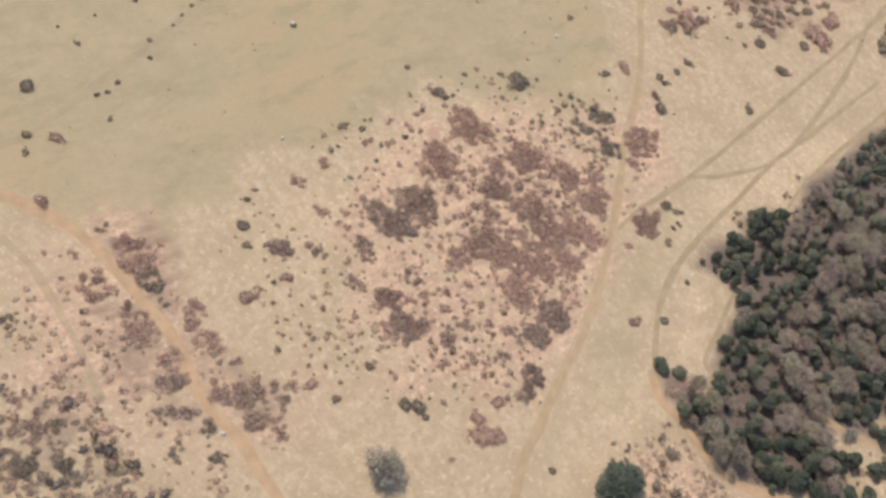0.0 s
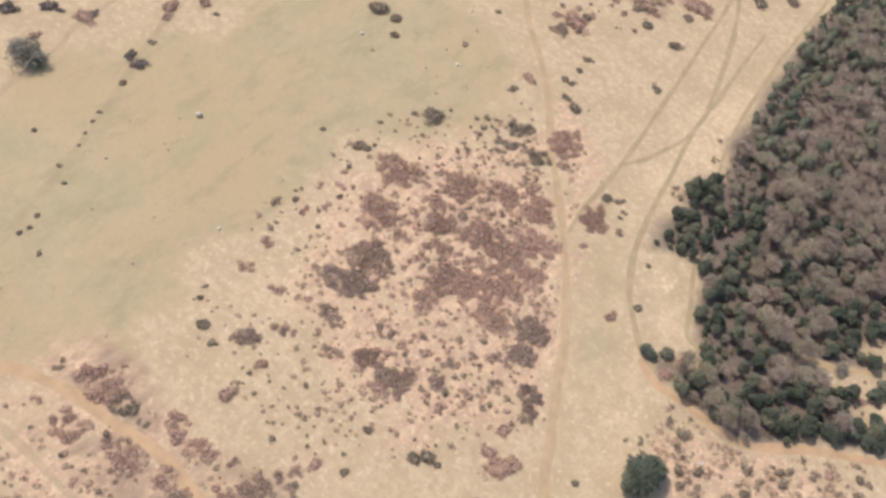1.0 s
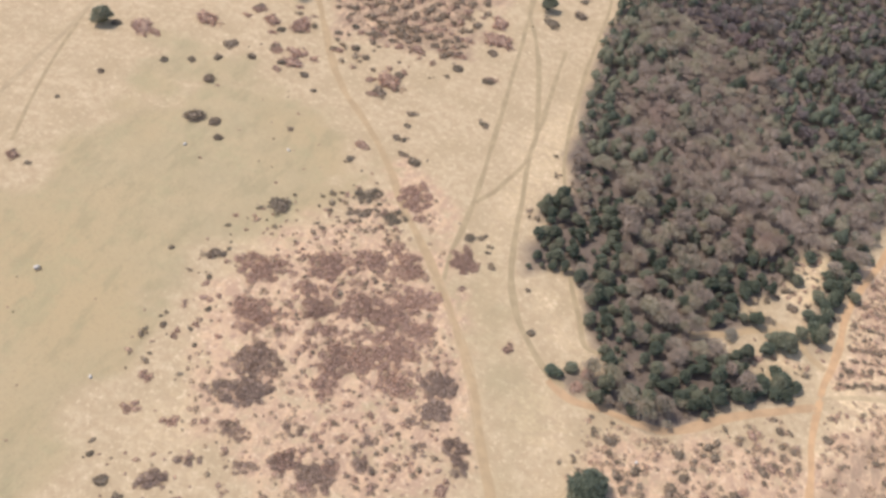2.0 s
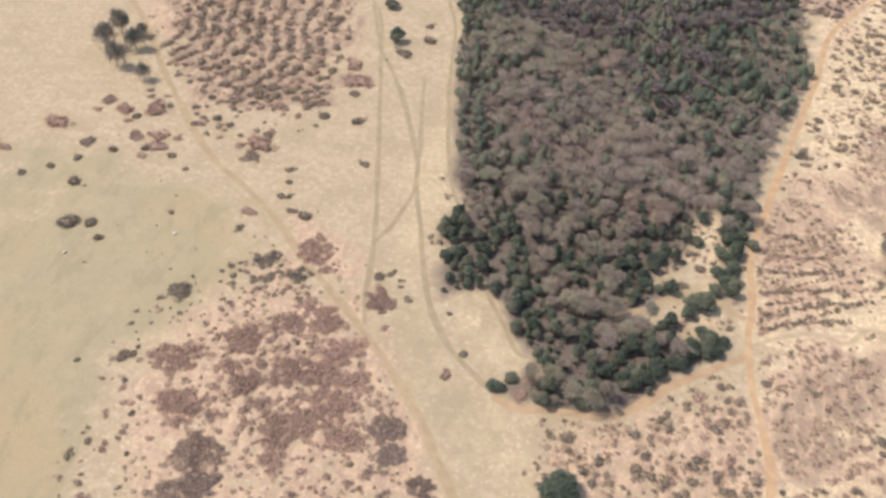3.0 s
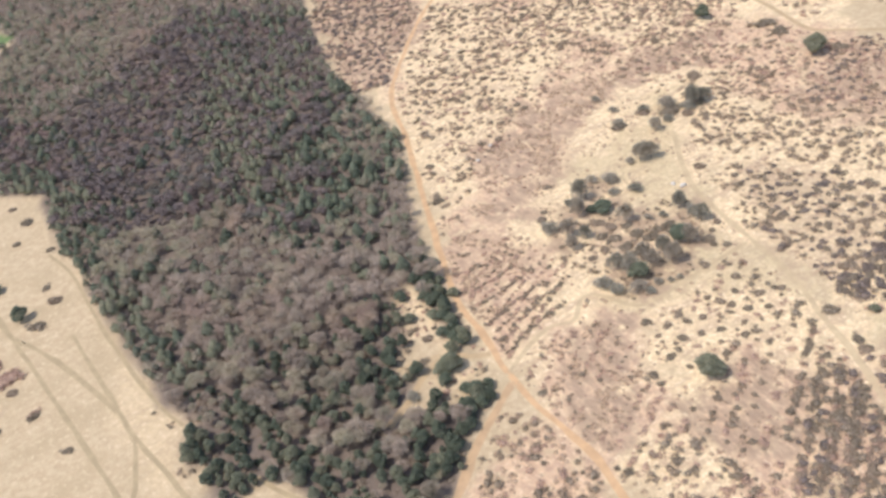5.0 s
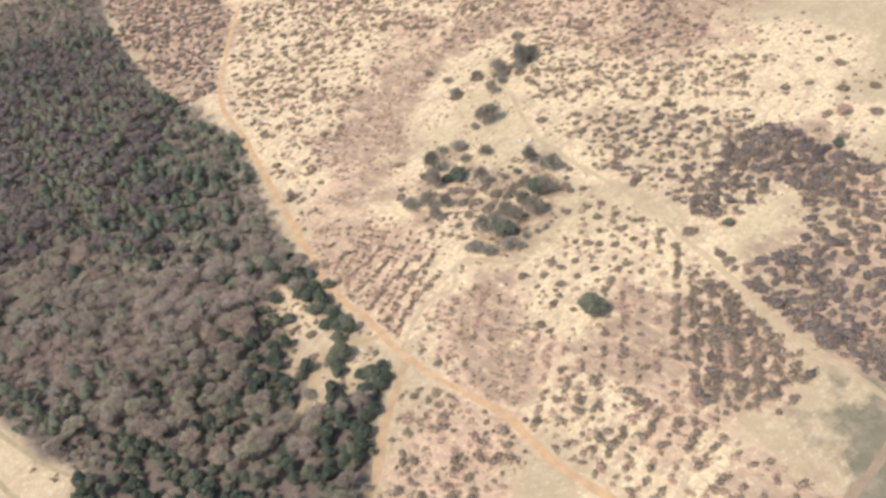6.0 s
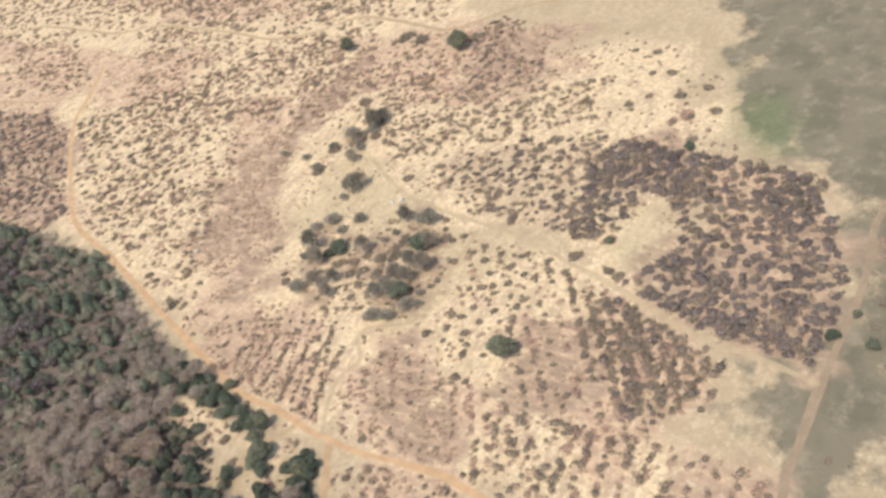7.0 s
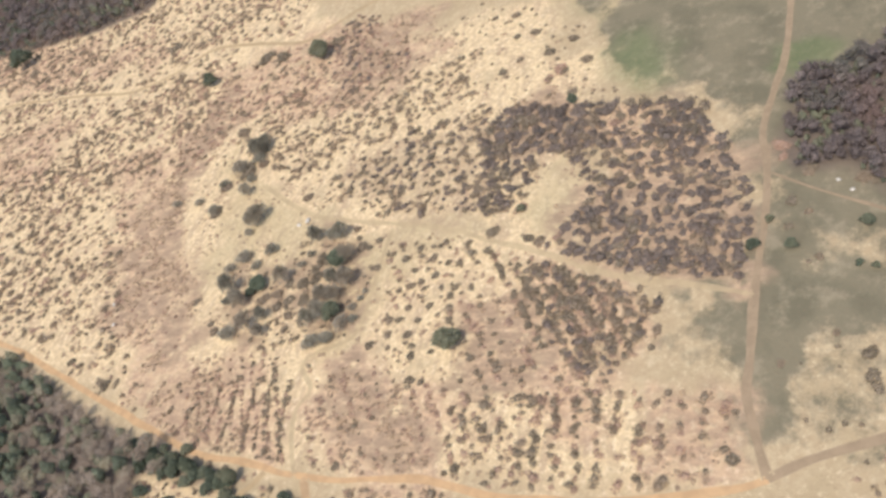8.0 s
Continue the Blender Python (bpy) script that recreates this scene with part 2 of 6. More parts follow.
TRACKS.append(("bay_rut", 2.0, "olive", "faint olive wheel ruts in dry grass", [(-23.6, 221.6), (-19.8, 212.4), (-13.6, 201.4), (-7.8, 190.8), (-1.3, 190.6)]))
TRACKS.append(("wood_edge_path", 3.8, "russet", "pale dirt track worn through dry grass", [(-14.3, 171.7), (-5.5, 168.2), (3.5, 169.3), (14.2, 169.8), (25.1, 171.3), (33.2, 178), (41.7, 186.3), (52.5, 194.8), (63.5, 202.5), (69, 205.8)]))
TRACKS.append(("forest_road", 3.3, "red", "reddish sandy dirt road with two wheel ruts", [(270.3, 594.1), (239.8, 570.3), (206.2, 545.4), (161.6, 489.9), (130.8, 442.8), (116.2, 393.5), (99.4, 340.9), (75.8, 264.3), (72.7, 235), (69.9, 214.6), (69.3, 193.4), (71, 176.4), (72.2, 158.7), (69, 132.9), (71.8, 95.1), (77.5, 66.4), (81.4, 56.7)]))
TRACKS.append(("crossing_road", 3.5, "brown", "brown dirt road through olive grass", [(81.4, 56.7), (92.9, 60.6), (107.2, 65.1), (126.9, 65.4), (144, 66.2), (160, 66), (177, 65.8), (198.2, 67), (218.5, 70), (239.6, 68.2), (258.6, 65.7), (294.5, 66.2)]))
TRACKS.append(("crossing_road", 3.5, "brown", "brown dirt road through olive grass", [(81.4, 56.7), (87, 48.6), (92, 37.8), (95.9, 28.9), (103.5, 11.9)]))
TRACKS.append(("heath_path", 3.0, "faint", "faint pale footpath over sandy heath", [(215.4, 299.6), (200.2, 274.8), (190.2, 251), (184.3, 213.4), (179.9, 187.7), (170.9, 162.5), (165, 142.5), (156.7, 123.4), (151, 104.2), (149.2, 88.8), (145.2, 70.6), (144, 66.2)]))
TRACKS.append(("heath_path", 2.2, "faint", "faint pale footpath over sandy heath", [(181.8, 213.8), (159.1, 211.7), (136.7, 209.1), (126.2, 211.1), (119.6, 224), (113.1, 227.6), (103.4, 219), (94.8, 221.4), (82.3, 217.7), (66.7, 208.7)]))
TRACKS.append(("ridge_track", 3.4, "pale", "pale dirt track worn through dry grass", [(253.2, 853.5), (299.4, 783), (317.4, 738), (312.4, 636), (325.2, 594.7), (321.5, 514.6), (315.1, 463.4), (326.1, 431.5), (344.1, 408.6), (341.4, 375), (333.6, 332.7), (347.1, 314.7), (360.5, 296.8), (374.6, 264.3)]))
TRACKS.append(("ridge_track", 3.0, "pale", "pale dirt track worn through dry grass", [(218.1, 989.9), (217.2, 798), (214.5, 711.4), (221.1, 619), (231.1, 584.9), (239.8, 570.3)]))
TRACKS.append(("faint_path", 1.6, "brown", "brown dirt road through olive grass", [(196.6, 65.6), (186.9, 49.8), (176.3, 30), (166.7, 10.1)]))
TRACKS.append(("sandy_track", 4.2, "russet", "russet sandy track between bushes", [(-157.4, 10.3), (-149.4, 19.7), (-138.6, 28.3), (-127.5, 35.1), (-116.1, 38.5), (-103.1, 41.2), (-94.2, 43.8), (-84.5, 44.4), (-73.9, 43.6), (-66.3, 44.1), (-55.8, 47.3), (-46.7, 47.8), (-35.6, 48.8), (-17.9, 51.2)]))
TRACKS.append(("field_path", 3.0, "trace", "faint olive wheel ruts in dry grass", [(-164.3, 15.8), (-164.6, 25.4), (-165.5, 33.8), (-169.6, 45.6), (-174.5, 56.3), (-181.5, 72.1), (-188, 88.4), (-213.7, 135.3), (-224.3, 161.3)]))
TRACKS.append(("field_path", 3.0, "trace", "faint olive wheel ruts in dry grass", [(-210.1, 38.7), (-215, 55.5), (-220, 71.4), (-230, 110.2), (-237.6, 134), (-255.2, 250.4), (-267.8, 285.6)]))
TRACKS.append(("field_path", 1.8, "olive", "faint olive wheel ruts in dry grass", [(-224.2, 171.1), (-240.5, 208.3), (-255.2, 250.4)]))
TRACKS.append(("clearing_path", 3.2, "pale", "pale dirt track worn through dry grass", [(23, 213.8), (33.8, 220.7), (41.7, 226.4), (48.5, 230.8), (55, 233.1), (64.1, 226.1), (69.6, 223.1)]))
TRACKS.append(("clearing_path", 2.0, "pale", "pale dirt track worn through dry grass", [(38, 237.9), (45.2, 236.9), (54.3, 234.6)]))
TRACKS.append(("meadow_path", 2.6, "trace", "faint olive wheel ruts in dry grass", [(-136.5, 14.9), (-123.1, 19), (-107.3, 20.5), (-92.6, 20.7), (-81.9, 20.8)]))
ZONES = []
ZONES.append(("heath", 10, [(-113.5, 111.4), (-122.9, 152.4), (-97.6, 220), (-62.5, 191.5), (-31.4, 151.8), (-25.3, 131.3), (-39.5, 119.2), (-54.3, 97.6), (-67.7, 78.3), (-92.3, 99.6)]))
ZONES.append(("heath", 8, [(-127.8, 43.6), (-93.1, 50.1), (-71.7, 55.2), (-60.1, 63.3), (-45.2, 57.2), (-60, 42.7), (-82.8, 40.3), (-109.2, 32.4)]))
ZONES.append(("heath", 10, [(-114, 6.5), (-103.5, 28.4), (-82.8, 40.3), (-69.1, 38.8), (-79.5, 15.3), (-93.2, -1.2)]))
ZONES.append(("heath", 8, [(0.7, 158.2), (8, 164.5), (26.3, 169), (40.7, 187.3), (17.9, 139.7), (4.6, 143.2)]))
ZONES.append(("heath", 8, [(5, 165.9), (23.1, 169), (41, 181.5), (60.3, 196), (68.5, 181.2), (69.9, 156.7), (69.3, 140.3), (15, 140.9), (5.9, 153.2)]))
ZONES.append(("heath", 10, [(-273.1, 495.3), (-147.6, 492.7), (-117.5, 424.3), (-110, 358.1), (-125.7, 304.7), (-157.1, 305.2), (-197.7, 349.9), (-242.2, 408.7)]))
ZONES.append(("heath", 8, [(-94.1, 231.1), (-80, 234), (-65.7, 216.3), (-63.1, 192.5), (-76.2, 205.5)]))
ZONES.append(("heath", 8, [(242.5, 425.9), (259.3, 383.7), (114.4, 286.8), (96.8, 319.3), (158.4, 360.5)]))
ZONES.append(("heath", 8, [(317.1, 383.6), (344.7, 305.7), (345.4, 254), (305.8, 230.2), (261.3, 262.9), (271.9, 349.4)]))
ZONES.append(("heath", 8, [(110.7, 219.9), (118.8, 192.9), (94.7, 159), (71.6, 165.6), (70.6, 201)]))
ZONES.append(("heath", 8, [(156.1, 140.3), (152.4, 110.3), (131.2, 97), (116, 103.4), (117.8, 118.8)]))
ZONES.append(("heath", 8, [(141.4, 167.7), (146, 142), (122.1, 123.7), (118.1, 102), (101.4, 109.6), (106, 147.8)]))
ZONES.append(("heath", 8, [(102.5, 316.6), (102.9, 232), (71.4, 216), (74.5, 263.3)]))
ZONES.append(("heath", 8, [(255.5, 187.2), (238.3, 95.1), (182.6, 70.8), (150.9, 71.2), (157.8, 119.5), (216.1, 136.1), (223, 162.2)]))
ZONES.append(("heath", 8, [(108.2, 89.7), (110.9, 70.2), (78.9, 65.1), (78.4, 89.8)]))
ZONES.append(("heath", 8, [(180, 387.1), (215.3, 352), (153.7, 321), (119.4, 306.5)]))
ZONES.append(("heath", 10, [(210.5, 784.3), (268.4, 661.4), (132.2, 439.1), (127.7, 513.8), (151, 626.6)]))
ZONES.append(("heath", 10, [(298.4, 881.2), (290.2, 608.3), (305.7, 498.6), (240, 485.7), (227.5, 582.1)]))
ZONES.append(("heath", 10, [(426.3, 872.4), (399.8, 580.3), (344.5, 447.3), (339, 596.8)]))
ZONES.append(("heath", 8, [(104.3, 321), (117, 311.8), (117.5, 266.6), (93.5, 247.9), (72.1, 237.6), (77.7, 272), (86.6, 306.6)]))
ZONES.append(("heath", 8, [(95.5, 230.5), (110.3, 208.3), (106.3, 185.4), (75.4, 159.5), (71.9, 184.2), (73, 207.6)]))
ZONES.append(("heath", 8, [(80.4, 290.8), (115.2, 280), (105.1, 250.3), (73.9, 236.4)]))
ZONES.append(("heathfaint", 16, [(-134.9, 14.3), (-125.8, 34.4), (-93.1, 50.1), (-71.7, 55.2), (-61.8, 82.5), (-45.9, 55.9), (-40.6, 39.8), (-68.2, -10.5)]))
ZONES.append(("olivefaint", 18, [(-90.3, -2.3), (-76.1, 18.4), (-57.8, 33.6), (-40.6, 39.8), (-31.8, 35.4), (-59.5, -13.7)]))
ZONES.append(("meadow", 14, [(-173.7, -16.5), (-151.1, 20.4), (-122.7, 55), (-123.2, 80.8), (-136.1, 128.4), (-138.6, 171.9), (-141.9, 216.2), (-182.4, 260.2), (-252.7, 7.1)]))
ZONES.append(("meadowfaint", 12, [(-57.6, 191.7), (-54, 210.6), (-28.1, 185.4), (-13, 171.8), (-8.4, 148.6), (-8.8, 132.8), (-3.7, 114), (-28.5, 145)]))
ZONES.append(("meadow", 12, [(-211.8, 261.4), (-123.2, 240.7), (-107.7, 216.8), (-128, 181.1), (-156.3, 167.7), (-170.6, 159.3)]))
ZONES.append(("meadowfaint", 14, [(253.9, 347.2), (215.8, 303.4), (195.3, 278.9), (186.3, 252.3), (163.8, 250.8), (175.1, 281.6), (218.4, 326.7)]))
ZONES.append(("sandfaint", 14, [(-65.2, 252.7), (-62, 291.9), (-51.2, 307.7), (-37.5, 265.9), (-44.8, 255.7), (-46.4, 227.5), (-53.7, 216.1)]))
ZONES.append(("sandfaint", 6, [(-35.3, 205), (-23.7, 218.6), (-13.9, 202.1), (-1, 188), (-16, 179.8), (-33, 194.6)]))
ZONES.append(("sandfaint", 14, [(-16.4, 140.7), (-17.8, 170.6), (-4.1, 164.6), (6.3, 153.7), (-0, 124.2)]))
ZONES.append(("sand", 5, [(58.6, 282.5), (64.4, 282.4), (62.1, 232.1), (63.9, 214.6), (47.6, 212.1), (46.6, 232.3), (53.3, 235.2), (49.4, 251.1)]))
ZONES.append(("sand", 14, [(351.5, 776.7), (328.8, 437.6), (311.8, 314.3), (329.6, 184), (249.9, 138.5), (166.4, 134), (107.6, 105.4), (78.9, 65.1), (65.3, 212.9), (73.9, 271.7), (98.9, 338.4), (140, 535)]))
ZONES.append(("sand", 12, [(321.8, 691.1), (362.5, 467.2), (163.8, 332.1), (107.2, 333.4), (133.6, 435.5), (211.7, 552.3)]))
ZONES.append(("sand", 14, [(544.5, 1478.7), (463.3, 414.4), (349.3, 318.5), (287.2, 398.4), (236.2, 566.8), (163.5, 733.3)]))
ZONES.append(("sand", 10, [(214.4, 502.2), (242.5, 425.9), (113.6, 331.6), (110, 358.2), (131.9, 426.5)]))
ZONES.append(("sand", 8, [(287.8, 190.7), (285.1, 145.8), (249.4, 135.9), (253.3, 175.5)]))
ZONES.append(("sand", 8, [(123.6, 204.9), (174, 212.2), (177.6, 176.8), (121.6, 165.8), (116.3, 192)]))
ZONES.append(("sand", 5, [(203, 286.3), (191.8, 257.9), (183.8, 263.6), (188.1, 275.3)]))
ZONES.append(("sand", 8, [(216.1, 160.4), (216.4, 138.6), (185.4, 130.6), (172.5, 144.4), (173.8, 163.4)]))
ZONES.append(("sand", 8, [(232.4, 312.3), (243.9, 206.4), (214.9, 202.3), (190.3, 221.4), (197.1, 260.4)]))
ZONES.append(("meadowfaint", 14, [(205.5, 317.2), (217.9, 297.4), (192.8, 248), (178.7, 239.6), (173.6, 251.7), (162, 268.6), (162.9, 298.8), (151.9, 303)]))
ZONES.append(("meadowfaint", 8, [(178.3, 168.5), (201.6, 158), (213.4, 157.4), (221.5, 147.4), (208.1, 134.6), (186.2, 128.7), (176, 143.2), (174.5, 161.2)]))
ZONES.append(("meadowfaint", 8, [(175.4, 227.6), (180.8, 196.6), (180.2, 172.3), (171.7, 145.2), (177.8, 194.5), (150.2, 213.3), (121.7, 212.6), (117.6, 220.8), (154.7, 220)]))
ZONES.append(("olive", 26, [(293.5, 147.5), (235, 94.6), (198.8, 72.4), (188.8, 55.1), (186.1, 30.1), (187.5, -19), (336, -31.7), (414, 191.9)]))
ZONES.append(("olivefaint", 12, [(198.8, 72.4), (144, 64.5), (107.2, 65.1), (89.5, 60.3), (90.5, 46), (98.4, 28.9), (110.4, -12.4), (187.5, -19)]))
ZONES.append(("olive", 26, [(207.1, 71.2), (193.6, 30.2), (192.2, -19.4), (163.6, -17), (169.3, 29.9), (170.8, 48.9), (159.9, 65.1)]))
ZONES.append(("olivefaint", 22, [(155.3, 66.4), (152.1, 44.7), (137.1, 42.5), (133.2, 64.4)]))
ZONES.append(("olivefaint", 12, [(144.7, 91.8), (144, 67.1), (107.2, 65.1), (118.4, 89.6)]))
ZONES.append(("lushfaint", 30, [(279, 136.8), (287.9, 125.8), (258, 109), (251, 117.1), (259.5, 133)]))
ZONES.append(("lushfaint", 10, [(261.6, 63.8), (262.5, 53.8), (252.9, 55.3), (249.3, 61)]))
ZONES.append(("lush", 6, [(-290.4, 733.8), (-133.9, 743.3), (-91.8, 738.3), (-50.7, 776.6), (-66.6, 830.8), (-109.2, 931.9), (-355.4, 1357.5)]))
ZONES.append(("heath", 10, [(167.2, 676.7), (204.3, 665.4), (210.1, 571.2), (185.0, 520.2), (138.4, 460.4), (118.6, 459.4), (124.5, 522.3), (140.8, 590.2)]))
ZONES.append(("heath", 8, [(136.0, 352.1), (177.4, 379.0), (206.1, 378.6), (230.8, 376.9), (266.3, 375.3), (292.0, 367.2), (264.8, 347.3), (215.3, 351.9), (186.6, 339.6), (157.2, 312.5), (126.4, 290.9), (116.7, 303.2)]))
ZONES.append(("olive", 18, [(153.8, 85.8), (153.6, 29.6), (134.9, 29.4), (135.2, 54.8), (100.4, 53.8), (92.9, 60.6), (118.8, 69.4), (135.5, 81.5)]))
ZONES.append(("heath", 8, [(283.7, 294.9), (323.6, 320.0), (345.8, 296.5), (294.6, 250.5), (285.4, 268.1)]))
ZONES.append(("meadow", 14, [(327.3, 172.3), (335.3, 135.0), (291.1, 117.5), (285.5, 133.4), (289.2, 149.4)]))
ZONES.append(("sandfaint", 20, [(-111.4, 75.9), (-123.8, 147.4), (-132.1, 209.5), (-123.9, 229.5), (-106.9, 174.8), (-103.4, 116.9), (-89.0, 88.6), (-96.3, 71.6)]))
ZONES.append(("mat", 8, [(107.0, 218.2), (112.7, 208.2), (115.8, 189.6), (94.8, 180.8), (84.8, 162.1), (75.7, 164.0), (83.2, 191.1), (80.4, 204.3), (93.6, 212.6)]))
ZONES.append(("mat", 8, [(125.1, 163.3), (149.2, 162.4), (145.1, 151.6), (128.2, 128.2), (113.0, 134.6), (106.5, 144.3), (108.7, 158.1)]))
ZONES.append(("matfaint", 8, [(98.8, 312.0), (117.6, 269.4), (83.4, 238.7), (70.3, 252.3), (76.2, 275.6), (87.1, 308.8)]))
ZONES.append(("mat", 10, [(180.1, 138.1), (201.8, 127.5), (204.2, 72.7), (173.2, 63.5), (152.9, 72.9), (154.9, 94.4), (155.1, 113.4)]))
ZONES.append(("mat", 8, [(255.4, 187.1), (242.6, 137.0), (225.6, 135.8), (212.1, 154.4), (214.8, 175.3)]))
ZONES.append(("mat", 8, [(247.7, 109.7), (248.5, 96.4), (231.5, 93.1), (234.0, 107.6)]))
ZONES.append(("mat", 10, [(167.2, 676.7), (204.3, 665.4), (210.1, 571.2), (185.0, 520.2), (138.4, 460.4), (118.6, 459.4), (124.5, 522.3), (140.8, 590.2)]))
ZONES.append(("mat", 10, [(136.0, 352.1), (177.4, 379.0), (206.1, 378.6), (230.8, 376.9), (266.3, 375.3), (292.0, 367.2), (264.8, 347.3), (215.3, 351.9), (186.6, 339.6), (157.2, 312.5), (126.4, 290.9), (116.7, 303.2)]))
ZONES.append(("mat", 10, [(335.3, 309.5), (346.7, 276.1), (332.2, 242.4), (287.6, 246.6), (277.8, 283.9)]))
ZONES.append(("matfaint", 8, [(108.3, 88.0), (112.7, 72.0), (96.0, 68.5), (84.6, 78.0), (87.1, 92.9)]))
ZONES.append(("matfaint", 8, [(201.7, 248.6), (217.3, 251.0), (256.7, 195.5), (216.4, 169.1), (189.9, 175.9), (187.2, 195.5), (190.7, 221.2)]))
ZONES.append(("olive", 20, [(144.1, 86.3), (155.2, 73.4), (212.8, 72.5), (213.1, 60.0), (138.9, 48.2), (139.0, 60.4), (118.0, 62.5), (116.3, 71.4)]))
ZONES.append(("mat", 8, [(-278.6, 510.8), (-150.4, 508.1), (-115.1, 418.1), (-110, 358.1), (-107.7, 312.7), (-125.7, 304.7), (-157.1, 305.2), (-190.7, 335.8), (-194.6, 374.8), (-224.7, 408.3), (-250.8, 433)]))
ZONES.append(("mat", 14, [(-94.5, -0.4), (-81.4, 11.6), (-66.5, 17.3), (-57.1, 10.4), (-68.4, -10.2)]))
ZONES.append(("matfaint", 12, [(-87.4, 31.0), (-83.8, 45.7), (-64.6, 69.2), (-44.5, 58.6), (-56.5, 49.3), (-63.4, 36.2)]))
ZONES.append(("mat", 6, [(-101.3, 33.0), (-96.4, 43.2), (-74.9, 41.6), (-62.7, 37.5), (-67.4, 28.5), (-79.7, 28.5)]))
ZONES.append(("mat", 6, [(-76.7, 52.5), (-73.3, 59.5), (-61.2, 64.8), (-46.6, 58.0), (-55.1, 52.0), (-64.3, 48.1)]))
ZONES.append(("mat", 6, [(-120.5, 46.3), (-114.6, 54.8), (-99.2, 49.5), (-104.1, 43.3), (-116.1, 42.7)]))
ZONES.append(("mat", 8, [(156.4, 292.2), (169.5, 282.8), (158.9, 265.7), (170.4, 248.9), (188.4, 247.7), (178.0, 231.2), (158.6, 220.1), (131.1, 214.9), (124.9, 227.6), (133.7, 248.6), (146.7, 264.5), (125.7, 257.6), (127.7, 270.2)]))
ZONES.append(("olivefaint", 14, [(-107.8, 4.5), (-94.5, 16.9), (-76.4, 24.7), (-65.4, 32.3), (-51.6, 45.2), (-39.4, 42.5), (-68.4, -10.2)]))
WOODS = []
edge_south = [(-57.1, 408.6), (-57.5, 377.9), (-53.2, 342.8), (-48.8, 311.7), (-42.1, 280.1), (-36.1, 260.5), (-44.3, 249), (-44.8, 239.5), (-36.3, 236.3), (-44, 224.4), (-37.3, 209.7), (-25.6, 217), (-16.7, 212.7), (-13, 200.6), (-5.6, 190.3), (1.5, 184.6), (-14.2, 176.1), (-5.5, 169.2), (12.1, 168.3), (24.7, 170.4), (30.9, 176.7), (39.5, 186.1), (50.4, 196), (60.4, 203.6), (59.9, 211.7), (46.7, 208.6), (47.1, 217.5), (33.5, 212.1), (32.2, 217.7), (47.8, 229.1)]
edge_north = [(36.3, 235.3), (47.5, 247.7), (57.1, 282.4), (64.5, 278.6), (61.7, 231.9), (64.4, 223.1), (70.7, 254.3), (77.0, 290.2), (87.9, 327.6), (107.2, 376.3), (113.8, 391.4), (113.2, 414.5), (117.5, 462.2), (116.8, 501.4), (136.8, 597.6), (174.6, 715.6), (-65.9, 955.4), (-65.7, 828.2), (-50.4, 766.4), (-90.9, 728.6), (-132.2, 724.2), (-192.2, 725), (-176.9, 570.7), (-126.5, 538), (-63.7, 489.6), (-64.3, 416.3)]
WOODS.append(edge_south + edge_north)
WOODS.append([(241.3, 62.9), (249.3, 52.7), (259.6, 30.8), (270.2, -1.5), (198.2, -5.7), (185.6, 29.8), (197.2, 41.3), (196.8, 58.8), (214.1, 62.8)])
WOODS.append([(683.5, 1152), (452.2, 515.5), (419.6, 511.3), (398.2, 567.5), (394.5, 664.1), (402, 830.3)])
CONIFERS = []
CONIFERS.append((0.9, [(-60.3, 394.5), (-49.1, 394.3), (-38.5, 299.2), (-47.7, 295.4), (-54.7, 338.2)]))
CONIFERS.append((0.55, [(-47.3, 217.7), (-49, 236.6), (-39.5, 258.5), (-44.8, 283.4), (-51.6, 329), (-28.1, 303.7), (-30.4, 256.1), (-14.7, 247.1), (-28.1, 218)]))
CONIFERS.append((0.6, [(-20, 210.7), (-12.1, 232.3), (0.7, 211.6), (4.9, 185.9), (-6.7, 188.1)]))
CONIFERS.append((0.55, [(-16, 174.8), (4, 181.5), (21.6, 176.7), (34.6, 193.4), (59.9, 208.8), (59.8, 198.2), (32, 174.2), (20.4, 165.4), (-3.9, 165.7)]))
CONIFERS.append((0.9, [(59.5, 278.5), (80.6, 293.4), (66.1, 225.7), (59.1, 225.8)]))
CONIFERS.append((0.75, [(34.5, 257.6), (57.3, 278.5), (47.2, 241.1), (49, 225.9), (29.6, 214.7), (27.5, 232.1)]))
CONIFERS.append((0.55, [(29, 448.1), (126, 446.2), (80.6, 293.4), (56.1, 286), (37.1, 323.2), (23.7, 376.6)]))
CONIFERS.append((0.95, [(28.5, 205.1), (47, 213.1), (63.4, 217), (62.6, 198.2), (35.9, 176.5), (28.1, 186.1)]))
CONIFERS.append((0.55, [(5.8, 187.7), (13.8, 207.6), (32.9, 200.3), (49.7, 220), (58.5, 210.5), (41.6, 186.3), (22.4, 180.6)]))
CONIFERS.append((0.98, [(-178.5, 599.5), (-61.1, 515.3), (-52.8, 476.3), (-64.7, 459), (-172, 534.1)]))
CONIFERS.append((0.9, [(-160, 578.4), (-61.5, 509), (-53.3, 451.8), (-51.6, 353), (-46.6, 294.2), (-54.1, 379.8), (-67.9, 410.3), (-67.2, 467.5), (-156.4, 531.6)]))
CONIFERS.append((0.52, [(44.4, 566.7), (122.4, 541.9), (119.1, 397), (74.6, 294.2), (51.1, 307.9), (62.9, 359.8), (13.7, 390.4)]))
